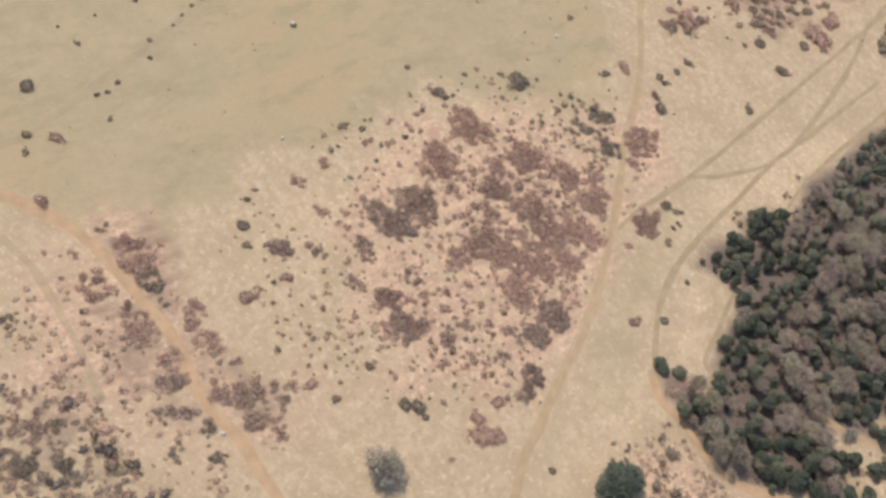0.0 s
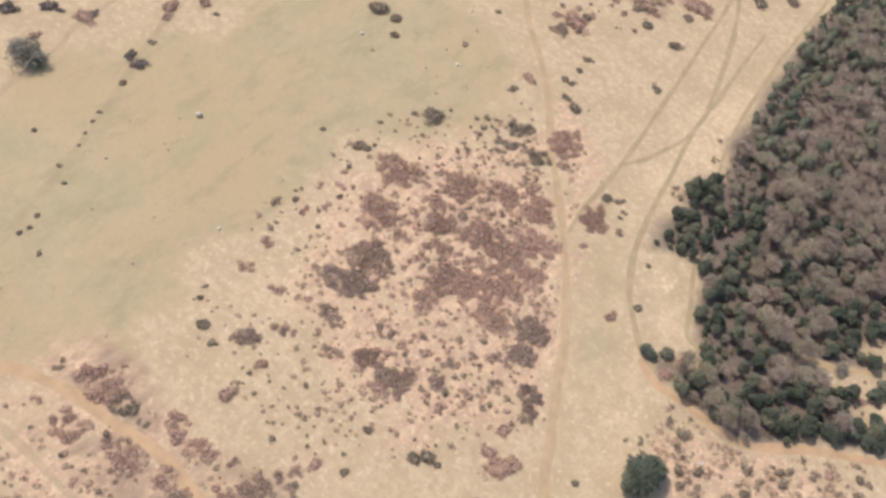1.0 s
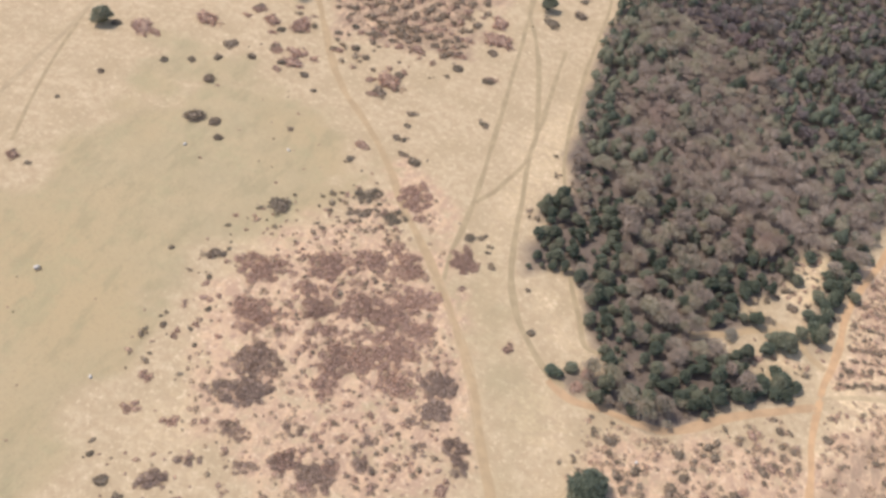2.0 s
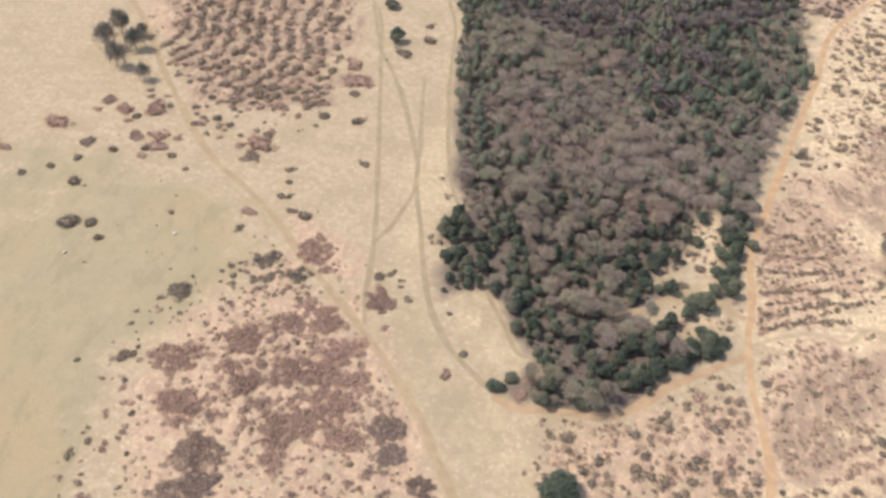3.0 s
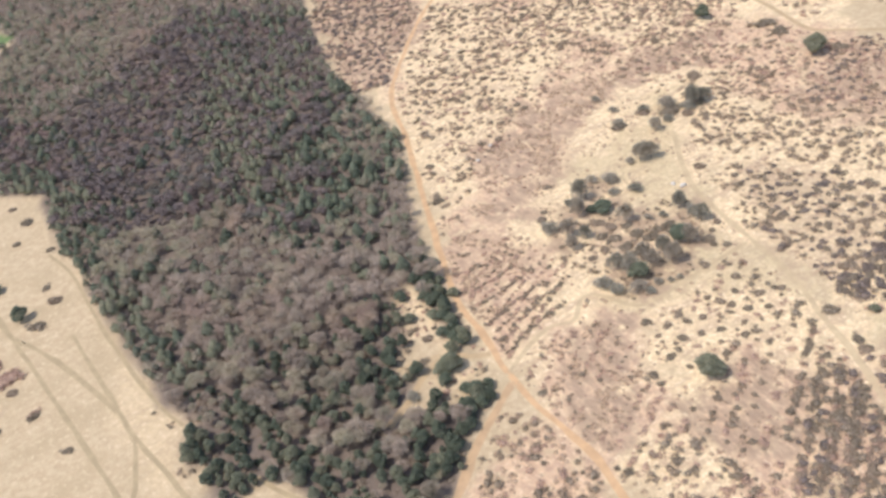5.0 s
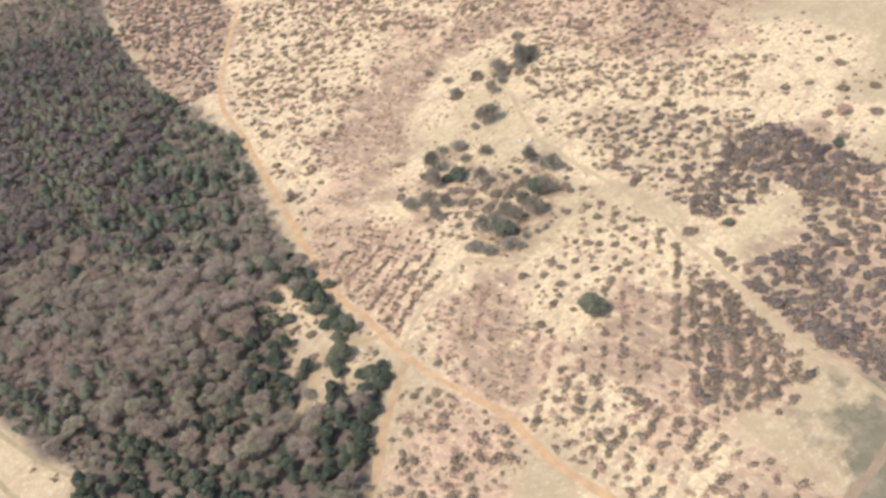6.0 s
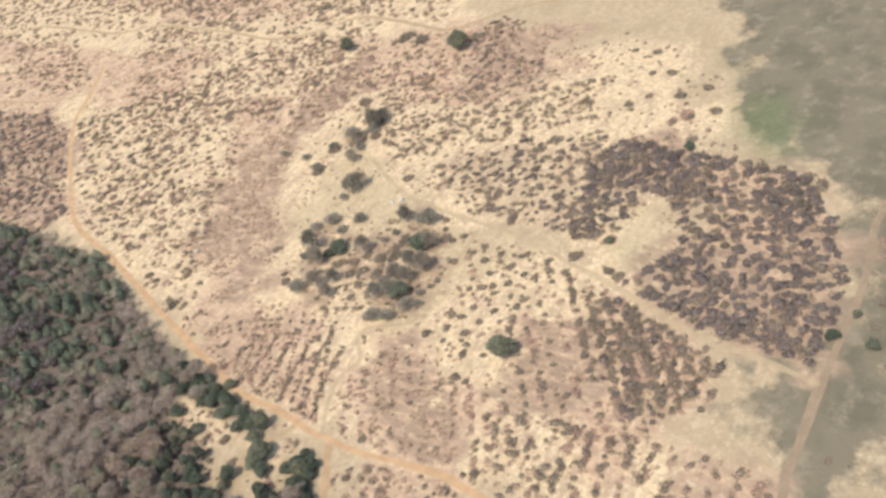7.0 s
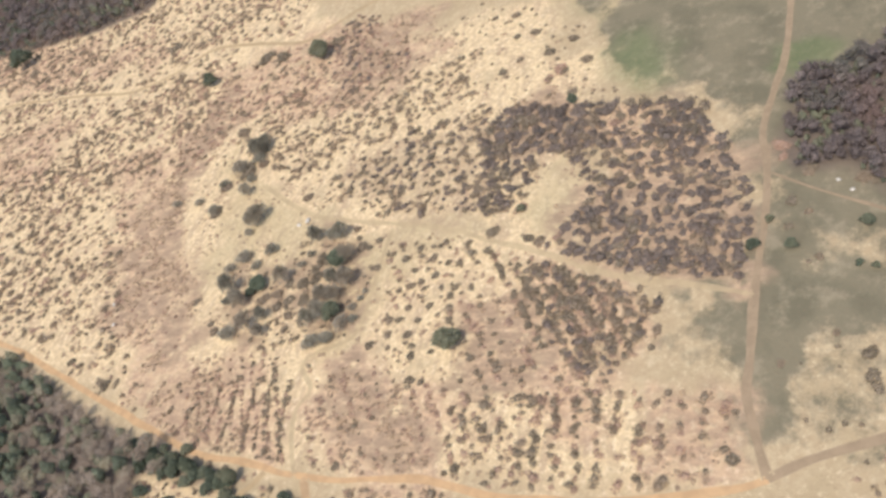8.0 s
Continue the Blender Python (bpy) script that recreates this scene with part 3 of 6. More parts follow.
CONIFERS.append((0.4, [(-192.5, 741.6), (-130.5, 708.1), (-50.9, 673.4), (-2.3, 636.5), (-9, 584.1), (-58.6, 554.5), (-125.7, 551.5), (-176.2, 576.3)]))
CONIFERS.append((0.3, [(-56.5, 586.9), (-19.3, 591.6), (47, 543.5), (13.7, 390.4), (-18.6, 401.1), (-44, 426.1), (-57, 482.7)]))
CONIFERS.append((0.95, [(228.7, 55.9), (225.6, 47.8), (204.4, 48.2), (204.7, 58.9), (214.5, 58.7)]))
CONIFERS.append((0.9, [(-41.9, 216.6), (-46.3, 245.6), (-35.1, 260.2), (-41.0, 306.4), (-34.1, 308.7), (-19.5, 263.3), (-9.7, 235.8), (-23.0, 220.2), (-35.7, 213.7)]))
CONIFERS.append((0.8, [(-54.1, 332.8), (-58.1, 385.4), (-52.0, 392.1), (-38.7, 338.4), (-37.4, 310.1), (-41.4, 301.4)]))
CONIFERS.append((0.8, [(-19.7, 213.3), (-10.7, 218.1), (5.3, 190.1), (-6.2, 185.7)]))
CONIFERS.append((0.75, [(28.2, 212.6), (25.4, 231.2), (40.3, 257.2), (51.3, 270.3), (51.8, 248.1), (45.8, 233.7)]))
CONIFERS.append((0.7, [(29.1, 179.6), (32.2, 207.4), (40.8, 217.6), (58.5, 213.2), (61.4, 203.8)]))
CONIFERS.append((0.65, [(-9.2, 273.1), (2.4, 280.1), (15.5, 251.8), (17.4, 224.1), (5.6, 226.3)]))
CONIFERS.append((0.9, [(-125.6, 547.2), (-93.0, 529.8), (-61.4, 510.5), (-38.2, 466.8), (-41.3, 424.4), (-58.5, 407.5), (-66.2, 415.1), (-64.7, 458.9), (-84.9, 477.2), (-124.8, 522.7)]))
# parts of the wood whose shade is painted by the darker twigs
SHADED_GROVES = []
SHADED_GROVES.append([(-188.7, 702.8), (-129.4, 671.4), (-84.3, 617), (-46.9, 570.2), (-56.9, 506), (-93, 534), (-177.1, 585.4)])
SHADED_GROVES.append([(-58.6, 554.5), (-18.8, 596.6), (28, 601.6), (82.5, 596.3), (103.4, 556.3), (79, 472.9), (36.8, 401.4), (9.7, 399), (-29.1, 407.5), (-57.9, 431.6), (-58.5, 483.7)])
SHADED_GROVES.append([(3.1, 435.2), (62.0, 479.1), (70.6, 380.6), (46.8, 329.0), (29.2, 347.9)])
SHADED_GROVES.append([(-6.3, 601.6), (75.6, 693.1), (144.3, 603.5), (116.4, 520.2), (103.1, 449.6), (54.4, 391.8), (21.5, 402.3), (-3.8, 419.4), (-29.2, 473.1), (-45.9, 531.3)])
CONIFERS.append((0.6, [(78.9, 688.8), (142.8, 605.4), (116.4, 520.2), (113.8, 410.8), (91.2, 336.1), (74.5, 293.2), (50.1, 320.4), (44.4, 380.6), (26.2, 397.9), (45.4, 533.0)]))
CONIFERS.append((0.97, [(21.4, 235.6), (35.5, 260.0), (52.3, 277.1), (50.0, 249.7), (51.6, 232.8), (33.3, 217.8)]))
CONIFERS.append((0.97, [(23.8, 194.9), (43.4, 206.2), (60.4, 213.3), (61.5, 200.0), (46.8, 188.2), (28.5, 179.1)]))
CONIFERS.append((0.9, [(-18.8, 217.4), (-4.7, 222.9), (3.7, 193.8), (-6.3, 187.9)]))
CONIFERS.append((0.9, [(4.7, 197.0), (16.7, 204.0), (25.4, 169.2), (13.8, 165.1)]))
CONIFERS.append((0.85, [(-48.2, 242.1), (-27.6, 262.5), (-12.4, 227.5), (-26.7, 218.8)]))
GLADES = []
GLADES.append([(18.5, 211.5), (42.3, 229.3), (53.0, 245.4), (57.3, 281.9), (65.1, 281.6), (64.3, 238.7), (63.4, 224.2), (55.5, 223.7), (45.2, 213.8), (43.9, 220.7), (22.5, 207.7)])
GLADES.append([(17.5, 207.6), (41.3, 225.4), (52.0, 241.5), (56.3, 278.0), (64.1, 277.7), (63.3, 234.8), (62.4, 220.3), (54.5, 219.8), (44.2, 209.9), (42.9, 216.8), (21.5, 203.8)])
BUSHES = {}
BUSHES["west heath"] = [(-142.8, 29.2, 2.3, "b"), (-90.8, 68.2, 2.3, "b"), (-112.8, 77.4, 2.4, "d"), (-91.7, 81.6, 2.0, "b")]
BUSHES["heath edge"] = [(-106.5, 75.1, 1.4, "d"), (-120.5, 82.7, 1.2, "d"), (-126.7, 194.2, 4.1, "d"), (-133.4, 162.2, 2.8, "d"), (-130.3, 163.8, 1.6, "d")]
BUSHES["heath track"] = [(-53.9, 192.2, 1.3, "b")]
BUSHES["fork field"] = [(-80.5, 277.6, 2.2, "d"), (-89.9, 305.4, 3.0, "d"), (-104.8, 305.6, 2.8, "d"), (-112.7, 325.5, 1.9, "d"), (-126.1, 280.5, 5.7, "b"), (-125.8, 272.0, 3.2, "d"), (-123.8, 286.6, 2.8, "d"), (-97.1, 336.7, 6.0, "b"), (-101.1, 348.3, 4.9, "b"), (-96.0, 326.0, 3.3, "d"), (-116.7, 238.6, 2.4, "b"), (-117.0, 229.1, 1.9, "d"), (-107.1, 250.4, 2.0, "d"), (-106.7, 259.3, 2.0, "d"), (-108.2, 266.9, 2.0, "d"), (-101.5, 242.8, 1.7, "d"), (-95.3, 240.8, 3.0, "d"), (-33.3, 203.6, 1.3, "d"), (-30.3, 176.1, 2.2, "b"), (-25.8, 186.6, 2.2, "d"), (-144.2, 231.5, 1.5, "d"), (-124.6, 307.9, 2.8, "b"), (-120.0, 316.0, 2.4, "d")]
BUSHES["south heath"] = [(-39.1, 96.0, 2.6, "d"), (-41.4, 93.4, 2.3, "d"), (-35.4, 96.6, 1.5, "d"), (-22.5, 109.7, 4.3, "b"), (-28.0, 110.2, 2.3, "b"), (-20.5, 113.6, 2.3, "b"), (-29.1, 119.3, 2.4, "b"), (-4.1, 122.2, 1.5, "d"), (-21.5, 96.9, 1.1, "b"), (-52.1, 76.3, 1.4, "d"), (-64.0, 101.1, 2.4, "b")]
BUSHES["heath core"] = [(-56.2, 89.6, 1.6, "d"), (-59.2, 71.7, 1.9, "b"), (-28.0, 77.2, 7.1, "t")]
BUSHES["west field"] = [(-182.1, 39.6, 2.7, "d"), (-165.5, 33.2, 1.7, "d"), (-161.4, 40.7, 2.2, "b"), (-160.0, 31.0, 1.3, "d"), (-174.2, 64.9, 1.2, "d"), (-171.9, 60.6, 1.2, "d"), (-172.0, 57.5, 1.0, "d"), (-186.3, 80.8, 1.1, "d"), (-179.6, 77.9, 1.1, "d"), (-162.3, 57.4, 1.0, "d"), (-176.3, 128.3, 1.2, "d"), (-146.4, 157.4, 1.2, "d")]
BUSHES["north field"] = [(-244.7, 248.4, 4.7, "p"), (-239.9, 251.1, 2.9, "d"), (-229.7, 254.4, 4.8, "b"), (-222.7, 254.5, 2.4, "b"), (-208.8, 240.8, 2.1, "d"), (-199.7, 247.3, 2.1, "d"), (-211.7, 275.3, 5.4, "b"), (-192.0, 254.1, 2.1, "d"), (-192.7, 265.7, 3.3, "d"), (-181.2, 262.7, 2.4, "d"), (-186.8, 240.2, 3.2, "d"), (-178.1, 217.6, 4.4, "d"), (-170.6, 219.7, 2.6, "d"), (-164.7, 212.6, 2.1, "d"), (-224.1, 220.9, 2.0, "d"), (-218.9, 165.2, 2.4, "b"), (-227.4, 199.3, 1.1, "d"), (-188.1, 289.9, 3.5, "b"), (-176.0, 293.5, 4.0, "b"), (-175.4, 273.5, 2.9, "b"), (-164.6, 269.0, 4.3, "b"), (-163.7, 276.9, 2.2, "b"), (-168.3, 261.7, 1.9, "b")]
BUSHES["fork north"] = [(-175.1, 294.2, 4.7, "b"), (-180.8, 286.4, 2.3, "d"), (-167.1, 275.4, 3.6, "b"), (-176.9, 274.2, 2.3, "d"), (-168.8, 266.3, 2.2, "d"), (-157.1, 264.4, 2.2, "d"), (-180.8, 262.3, 2.0, "d"), (-148.6, 257.5, 1.5, "d"), (-196.4, 294.5, 2.8, "b"), (-147.8, 293.5, 2.4, "d"), (-155.7, 287.9, 1.9, "d"), (-214.3, 348.7, 6.2, "T"), (-202.6, 336.8, 5.6, "T"), (-204.8, 321.3, 5.4, "T"), (-188.7, 313.3, 3.9, "T"), (-215.8, 334.7, 6.1, "T"), (-203.9, 348.5, 3.6, "T"), (-125.4, 193.4, 3.4, "d"), (-170.2, 219.3, 2.8, "d"), (-163.9, 212.2, 1.8, "d")]
BUSHES["glade pines"] = [(54.2, 225.0, 4.1, "p"), (55.9, 208.5, 3.4, "p"), (49.7, 204.1, 2.9, "p"), (60.5, 209.2, 2.4, "p"), (54.5, 245.4, 3.0, "d"), (47.0, 235.1, 2.5, "d"), (36.3, 220.8, 3.2, "t"), (46.8, 215.6, 2.0, "b"), (53.0, 259.1, 2.7, "p"), (56.1, 273.6, 2.7, "p"), (73.9, 289.9, 3.1, "p"), (71.5, 277.8, 3.0, "p"), (69.9, 267.9, 3.0, "p"), (67.7, 256.9, 2.7, "p"), (66.3, 247.9, 2.6, "p"), (65.5, 238.9, 2.3, "p")]
BUSHES["wood glade"] = [(-96.1, 406.8, 3.8, "p"), (-86.5, 375.2, 3.9, "p"), (-73.2, 393.5, 2.4, "d"), (-71.4, 379.4, 3.7, "d"), (-81.2, 365.1, 4.1, "d"), (-81.7, 445.5, 2.6, "d"), (-74.4, 464.1, 4.3, "d"), (-98.4, 498.3, 3.5, "d"), (-80.1, 485.3, 2.8, "d"), (-66.9, 427.1, 2.6, "d"), (-104.9, 307.2, 2.2, "d"), (-108.3, 316.3, 1.8, "d"), (-89.6, 306.6, 2.7, "b"), (-114.0, 327.1, 1.9, "d"), (-104.1, 250.8, 1.6, "d"), (-99.4, 242.9, 1.4, "d")]
BUSHES["grove trees"] = [(234.4, 312.4, 4.2, "t"), (220.3, 310.2, 3.4, "t")]
BUSHES["east grove"] = [(123.0, 167.1, 4.9, "p"), (227.7, 316.2, 5.6, "d"), (241.9, 316.5, 6.4, "d"), (230.8, 308.7, 3.5, "d"), (257.5, 336.4, 4.5, "d"), (199.7, 322.3, 4.1, "d"), (217.0, 325.0, 3.5, "d"), (172.2, 224.7, 3.5, "d")]
BUSHES["east heath"] = [(122.8, 201.4, 2.1, "d"), (186.4, 156.2, 1.9, "p"), (175.7, 165.4, 1.9, "d"), (171.8, 149.5, 2.1, "d"), (171.4, 144.8, 1.9, "d"), (314.3, 309.8, 6.2, "p"), (327.8, 305.4, 4.1, "d"), (322.1, 355.2, 5.9, "d"), (321.7, 342.4, 5.1, "d"), (306.5, 386.3, 4.3, "p"), (355.1, 448.7, 4.8, "d"), (372.9, 613.8, 8.4, "p"), (361.4, 596.1, 5.8, "d"), (294.7, 460.5, 3.5, "d"), (292.9, 159.1, 2.8, "d"), (267.0, 165.2, 2.5, "b"), (271.8, 161.0, 3.2, "b"), (248.6, 149.7, 2.4, "p")]
BUSHES["crossing"] = [(174.2, 64.1, 1.6, "p"), (163.5, 68.4, 2.2, "p"), (162.7, 56.4, 2.1, "p"), (171.6, 58.1, 1.8, "d"), (182.8, 58.1, 2.2, "d"), (177.3, 52.5, 1.8, "d"), (158.0, 48.1, 1.6, "d"), (154.8, 36.7, 1.3, "p"), (170.5, 34.8, 2.2, "p"), (190.6, 36.3, 3.3, "d"), (190.2, 33.0, 2.5, "d"), (195.3, 53.6, 2.6, "d"), (197.8, 52.0, 2.3, "d"), (107.5, 87.6, 1.8, "d"), (97.4, 42.7, 1.2, "d"), (99.7, 38.7, 1.3, "d"), (100.0, 48.5, 0.9, "d"), (101.7, 67.4, 1.3, "d"), (118.2, 56.5, 1.5, "d"), (86.6, 66.5, 2.8, "d"), (89.9, 69.1, 1.6, "d")]
BUSHES["crossing east"] = [(122.4, 33.1, 2.6, "d"), (115.0, 32.2, 2.6, "d"), (110.5, 30.7, 1.8, "d"), (129.2, 42.0, 1.4, "d"), (130.3, 94.7, 2.0, "d"), (123.8, 95.4, 1.6, "d"), (231.4, 127.3, 2.2, "b"), (230.2, 121.2, 1.8, "d"), (232.6, 116.0, 1.8, "d"), (153.4, 32.1, 1.3, "p"), (209.2, 63.7, 3.1, "b"), (203.4, 62.3, 1.9, "b")]
BUSHES["furrow bushes"] = [(170.5, 186.8, 1.6, "d"), (172.1, 185.0, 2.0, "d"), (164.5, 188.0, 2.3, "d"), (161.8, 180.6, 1.7, "d"), (164.6, 200.4, 2.2, "d"), (158.6, 194.5, 1.6, "d"), (152.5, 189.5, 1.9, "d"), (155.6, 184.1, 2.3, "d"), (148.6, 197.7, 1.7, "d"), (150.7, 192.9, 2.1, "d"), (149.5, 179.5, 1.5, "d"), (145.8, 174.5, 1.8, "d"), (140.4, 190.6, 2.2, "d"), (134.3, 184.4, 1.7, "d"), (141.0, 181.7, 2.0, "d"), (136.8, 176.9, 1.5, "d"), (134.2, 171.3, 1.8, "d"), (134.9, 197.2, 2.2, "d"), (134.6, 192.3, 1.7, "d"), (127.7, 194.9, 2.0, "d"), (122.1, 192.7, 1.5, "d"), (123.6, 200.9, 1.8, "d"), (127.7, 186.5, 2.2, "d"), (123.0, 182.6, 1.6, "d")]
BUSHES["furrow bushes b"] = [(118.4, 181.6, 2.0, "d"), (120.6, 174.0, 1.4, "d"), (126.2, 173.4, 1.8, "d"), (108.5, 177.9, 2.1, "d"), (107.9, 173.4, 1.6, "d"), (160.5, 213.5, 2.4, "d"), (171.7, 220.8, 1.9, "d"), (175.1, 217.5, 2.3, "d"), (177.1, 228.5, 1.7, "d"), (182.4, 231.6, 2.1, "d")]
BUSHES["grove bushes"] = [(200.9, 323.0, 2.6, "d"), (217.0, 325.0, 3.4, "d"), (145.0, 301.6, 2.4, "d")]
BUSHES["grove bushes b"] = [(133.3, 285.9, 2.2, "d"), (188.1, 157.4, 2.6, "b"), (176.6, 165.6, 3.0, "d"), (172.4, 150.1, 2.2, "d"), (170.4, 145.2, 2.6, "d"), (172.0, 138.5, 2.0, "b"), (199.9, 179.2, 2.8, "d"), (197.1, 179.8, 3.1, "d")]
BUSHES["far bushes"] = [(302.5, 189.9, 2.3, "d"), (303.7, 181.1, 2.8, "d"), (286.1, 169.0, 3.2, "d"), (283.8, 183.6, 2.5, "d"), (276.1, 190.3, 3.0, "d"), (266.3, 164.9, 2.1, "d"), (270.3, 158.7, 2.6, "d"), (275.9, 149.4, 3.1, "d"), (293.5, 159.5, 2.4, "d"), (320.4, 195.7, 3.2, "d"), (320.9, 207.3, 2.4, "d"), (255.1, 151.8, 2.5, "d"), (242.2, 123.4, 2.8, "d"), (234.2, 115.8, 2.1, "d"), (235.0, 126.0, 2.6, "d"), (223.6, 118.5, 1.9, "d"), (215.0, 123.6, 2.3, "d"), (200.9, 128.4, 2.7, "d"), (202.2, 121.1, 2.0, "d"), (195.6, 114.9, 2.4, "d"), (215.1, 133.7, 1.9, "d"), (209.2, 128.8, 2.3, "d"), (213.4, 128.1, 2.7, "d"), (217.3, 112.0, 2.0, "d")]
BUSHES["far bushes b"] = [(210.6, 108.1, 2.4, "m"), (209.8, 117.5, 1.8, "m"), (203.2, 105.4, 2.2, "m"), (194.9, 109.1, 2.6, "m"), (181.6, 109.5, 1.9, "m"), (183.2, 115.4, 2.3, "m"), (195.6, 97.2, 1.7, "m"), (204.7, 94.4, 2.1, "m"), (203.9, 88.9, 2.5, "m"), (222.2, 89.8, 2.0, "m"), (217.4, 84.9, 2.4, "m"), (207.1, 82.5, 1.7, "m")]
BUSHES["near bushes"] = [(200.8, 77.7, 1.7, "m"), (194.6, 74.6, 2.0, "m"), (197.5, 82.5, 2.5, "m"), (194.2, 84.9, 1.9, "m"), (184.4, 79.1, 2.2, "m"), (185.7, 76.1, 1.6, "m"), (188.5, 104.5, 2.1, "m"), (192.2, 102.2, 2.5, "m"), (172.0, 102.9, 1.9, "m"), (168.4, 99.2, 2.2, "m"), (171.2, 92.3, 1.6, "m"), (189.1, 91.5, 2.1, "m"), (178.0, 86.7, 2.4, "m"), (182.8, 82.1, 1.8, "m"), (175.2, 74.9, 2.2, "m"), (178.8, 96.1, 1.7, "m"), (195.2, 130.4, 2.2, "m"), (176.3, 136.0, 2.6, "m"), (174.1, 131.7, 1.9, "m"), (170.2, 126.5, 2.3, "m"), (166.2, 122.7, 1.7, "m"), (165.9, 117.0, 2.1, "m"), (162.3, 112.2, 2.4, "m"), (163.8, 107.1, 1.8, "m")]
BUSHES["near bushes b"] = [(169.4, 114.8, 2.3, "m"), (187.9, 157.5, 1.8, "m"), (202.6, 158.3, 2.3, "m"), (198.9, 164.0, 2.8, "m"), (224.4, 159.8, 2.2, "m"), (215.6, 160.8, 2.6, "m"), (214.1, 166.4, 1.9, "m"), (212.8, 171.1, 2.4, "m"), (232.1, 179.3, 3.0, "m"), (221.4, 169.2, 2.2, "m")]
BUSHES["small bushes"] = [(-133.2, 160.6, 1.0, "b"), (-128.8, 153.1, 1.2, "d"), (-127.9, 150.0, 1.4, "b"), (-125.4, 144.8, 1.1, "b"), (-121.5, 141.5, 1.3, "d"), (-122.9, 144.9, 1.0, "b"), (-121.5, 147.9, 1.2, "b"), (-129.7, 129.3, 1.4, "d"), (-124.9, 129.7, 1.1, "b"), (-124.7, 127.2, 1.3, "b"), (-121.8, 132.2, 1.0, "d"), (-121.3, 134.4, 1.2, "b"), (-117.1, 127.5, 1.1, "d"), (-112.8, 133.8, 1.3, "b")]
BUSHES["fork bushes"] = [(-182.9, 306.3, 1.6, "b"), (-159.7, 299.2, 2.0, "d"), (-153.3, 288.1, 2.3, "b"), (-148.4, 293.8, 1.8, "b"), (-141.1, 290.0, 2.1, "d"), (-148.6, 311.9, 1.7, "b"), (-151.5, 305.8, 2.0, "b"), (-155.6, 308.0, 2.4, "d"), (-112.9, 326.8, 1.9, "b"), (-108.2, 316.3, 2.3, "b"), (-103.5, 306.0, 1.6, "d"), (-106.5, 315.0, 2.1, "b"), (-127.6, 269.8, 2.2, "b"), (-137.4, 307.8, 1.8, "d"), (-132.6, 305.5, 2.2, "b"), (-122.7, 288.8, 1.6, "b"), (-121.0, 277.3, 1.9, "d"), (-132.7, 277.8, 2.3, "b"), (-177.1, 298.9, 1.8, "b"), (-173.7, 290.4, 2.1, "d"), (-185.4, 289.7, 1.6, "b"), (-183.2, 282.9, 1.9, "b"), (-197.6, 296.6, 2.4, "d"), (-198.7, 287.6, 1.8, "b")]
BUSHES["fork bushes b"] = [(-177.1, 274.8, 2.1, "b"), (-165.8, 271.2, 1.5, "d"), (-158.9, 276.0, 1.9, "b")]
BUSHES["west row"] = [(-212.6, 127.3, 2.4, "m"), (-207.0, 127.2, 2.6, "m"), (-203.5, 117.7, 1.6, "d"), (-197.2, 103.8, 1.0, "d"), (-195.2, 99.6, 1.1, "d"), (-192.5, 94.8, 0.9, "d"), (-189.4, 90.3, 0.9, "d"), (-203.0, 83.4, 1.1, "d"), (-201.3, 69.0, 0.7, "d"), (-192.6, 59.6, 1.1, "d"), (-213.7, 137.2, 1.6, "d"), (-220.8, 149.4, 1.9, "b"), (-230.8, 99.6, 7.5, "t"), (-236.4, 99.1, 3.9, "t"), (-226.2, 100.8, 3.1, "t")]
BUSHES["west thicket"] = [(-255.2, 78.8, 4.3, "m"), (-253.9, 84.2, 4.7, "m"), (-249.7, 89.2, 4.0, "m"), (-245.4, 76.8, 4.3, "m"), (-243.9, 82.5, 3.9, "m"), (-240.1, 86.6, 3.1, "m"), (-238.6, 69.8, 3.8, "m"), (-237.4, 74.7, 3.1, "m"), (-231.1, 64.7, 2.6, "m"), (-236.0, 80.0, 2.7, "m"), (-234.2, 85.1, 1.9, "m")]
BUSHES["far corner"] = [(-236.9, 126.5, 3.6, "b"), (-236.9, 130.1, 1.8, "m"), (-239.0, 107.7, 2.0, "b"), (-248.4, 119.8, 2.8, "m"), (-244.8, 121.8, 1.6, "m"), (-255.3, 108.8, 3.2, "m"), (-224.1, 154.2, 2.9, "b"), (-211.5, 165.0, 1.3, "d")]
BUSHES["south pines"] = [(8.8, 137.1, 6.3, "p"), (10.3, 141.6, 4.0, "p"), (7.0, 132.8, 3.3, "p"), (-14.8, 174.3, 2.5, "p"), (-12.5, 174.5, 1.8, "p"), (-9.1, 179.3, 2.3, "p"), (-5.3, 173.7, 2.5, "b"), (-4.0, 180.3, 2.2, "b")]
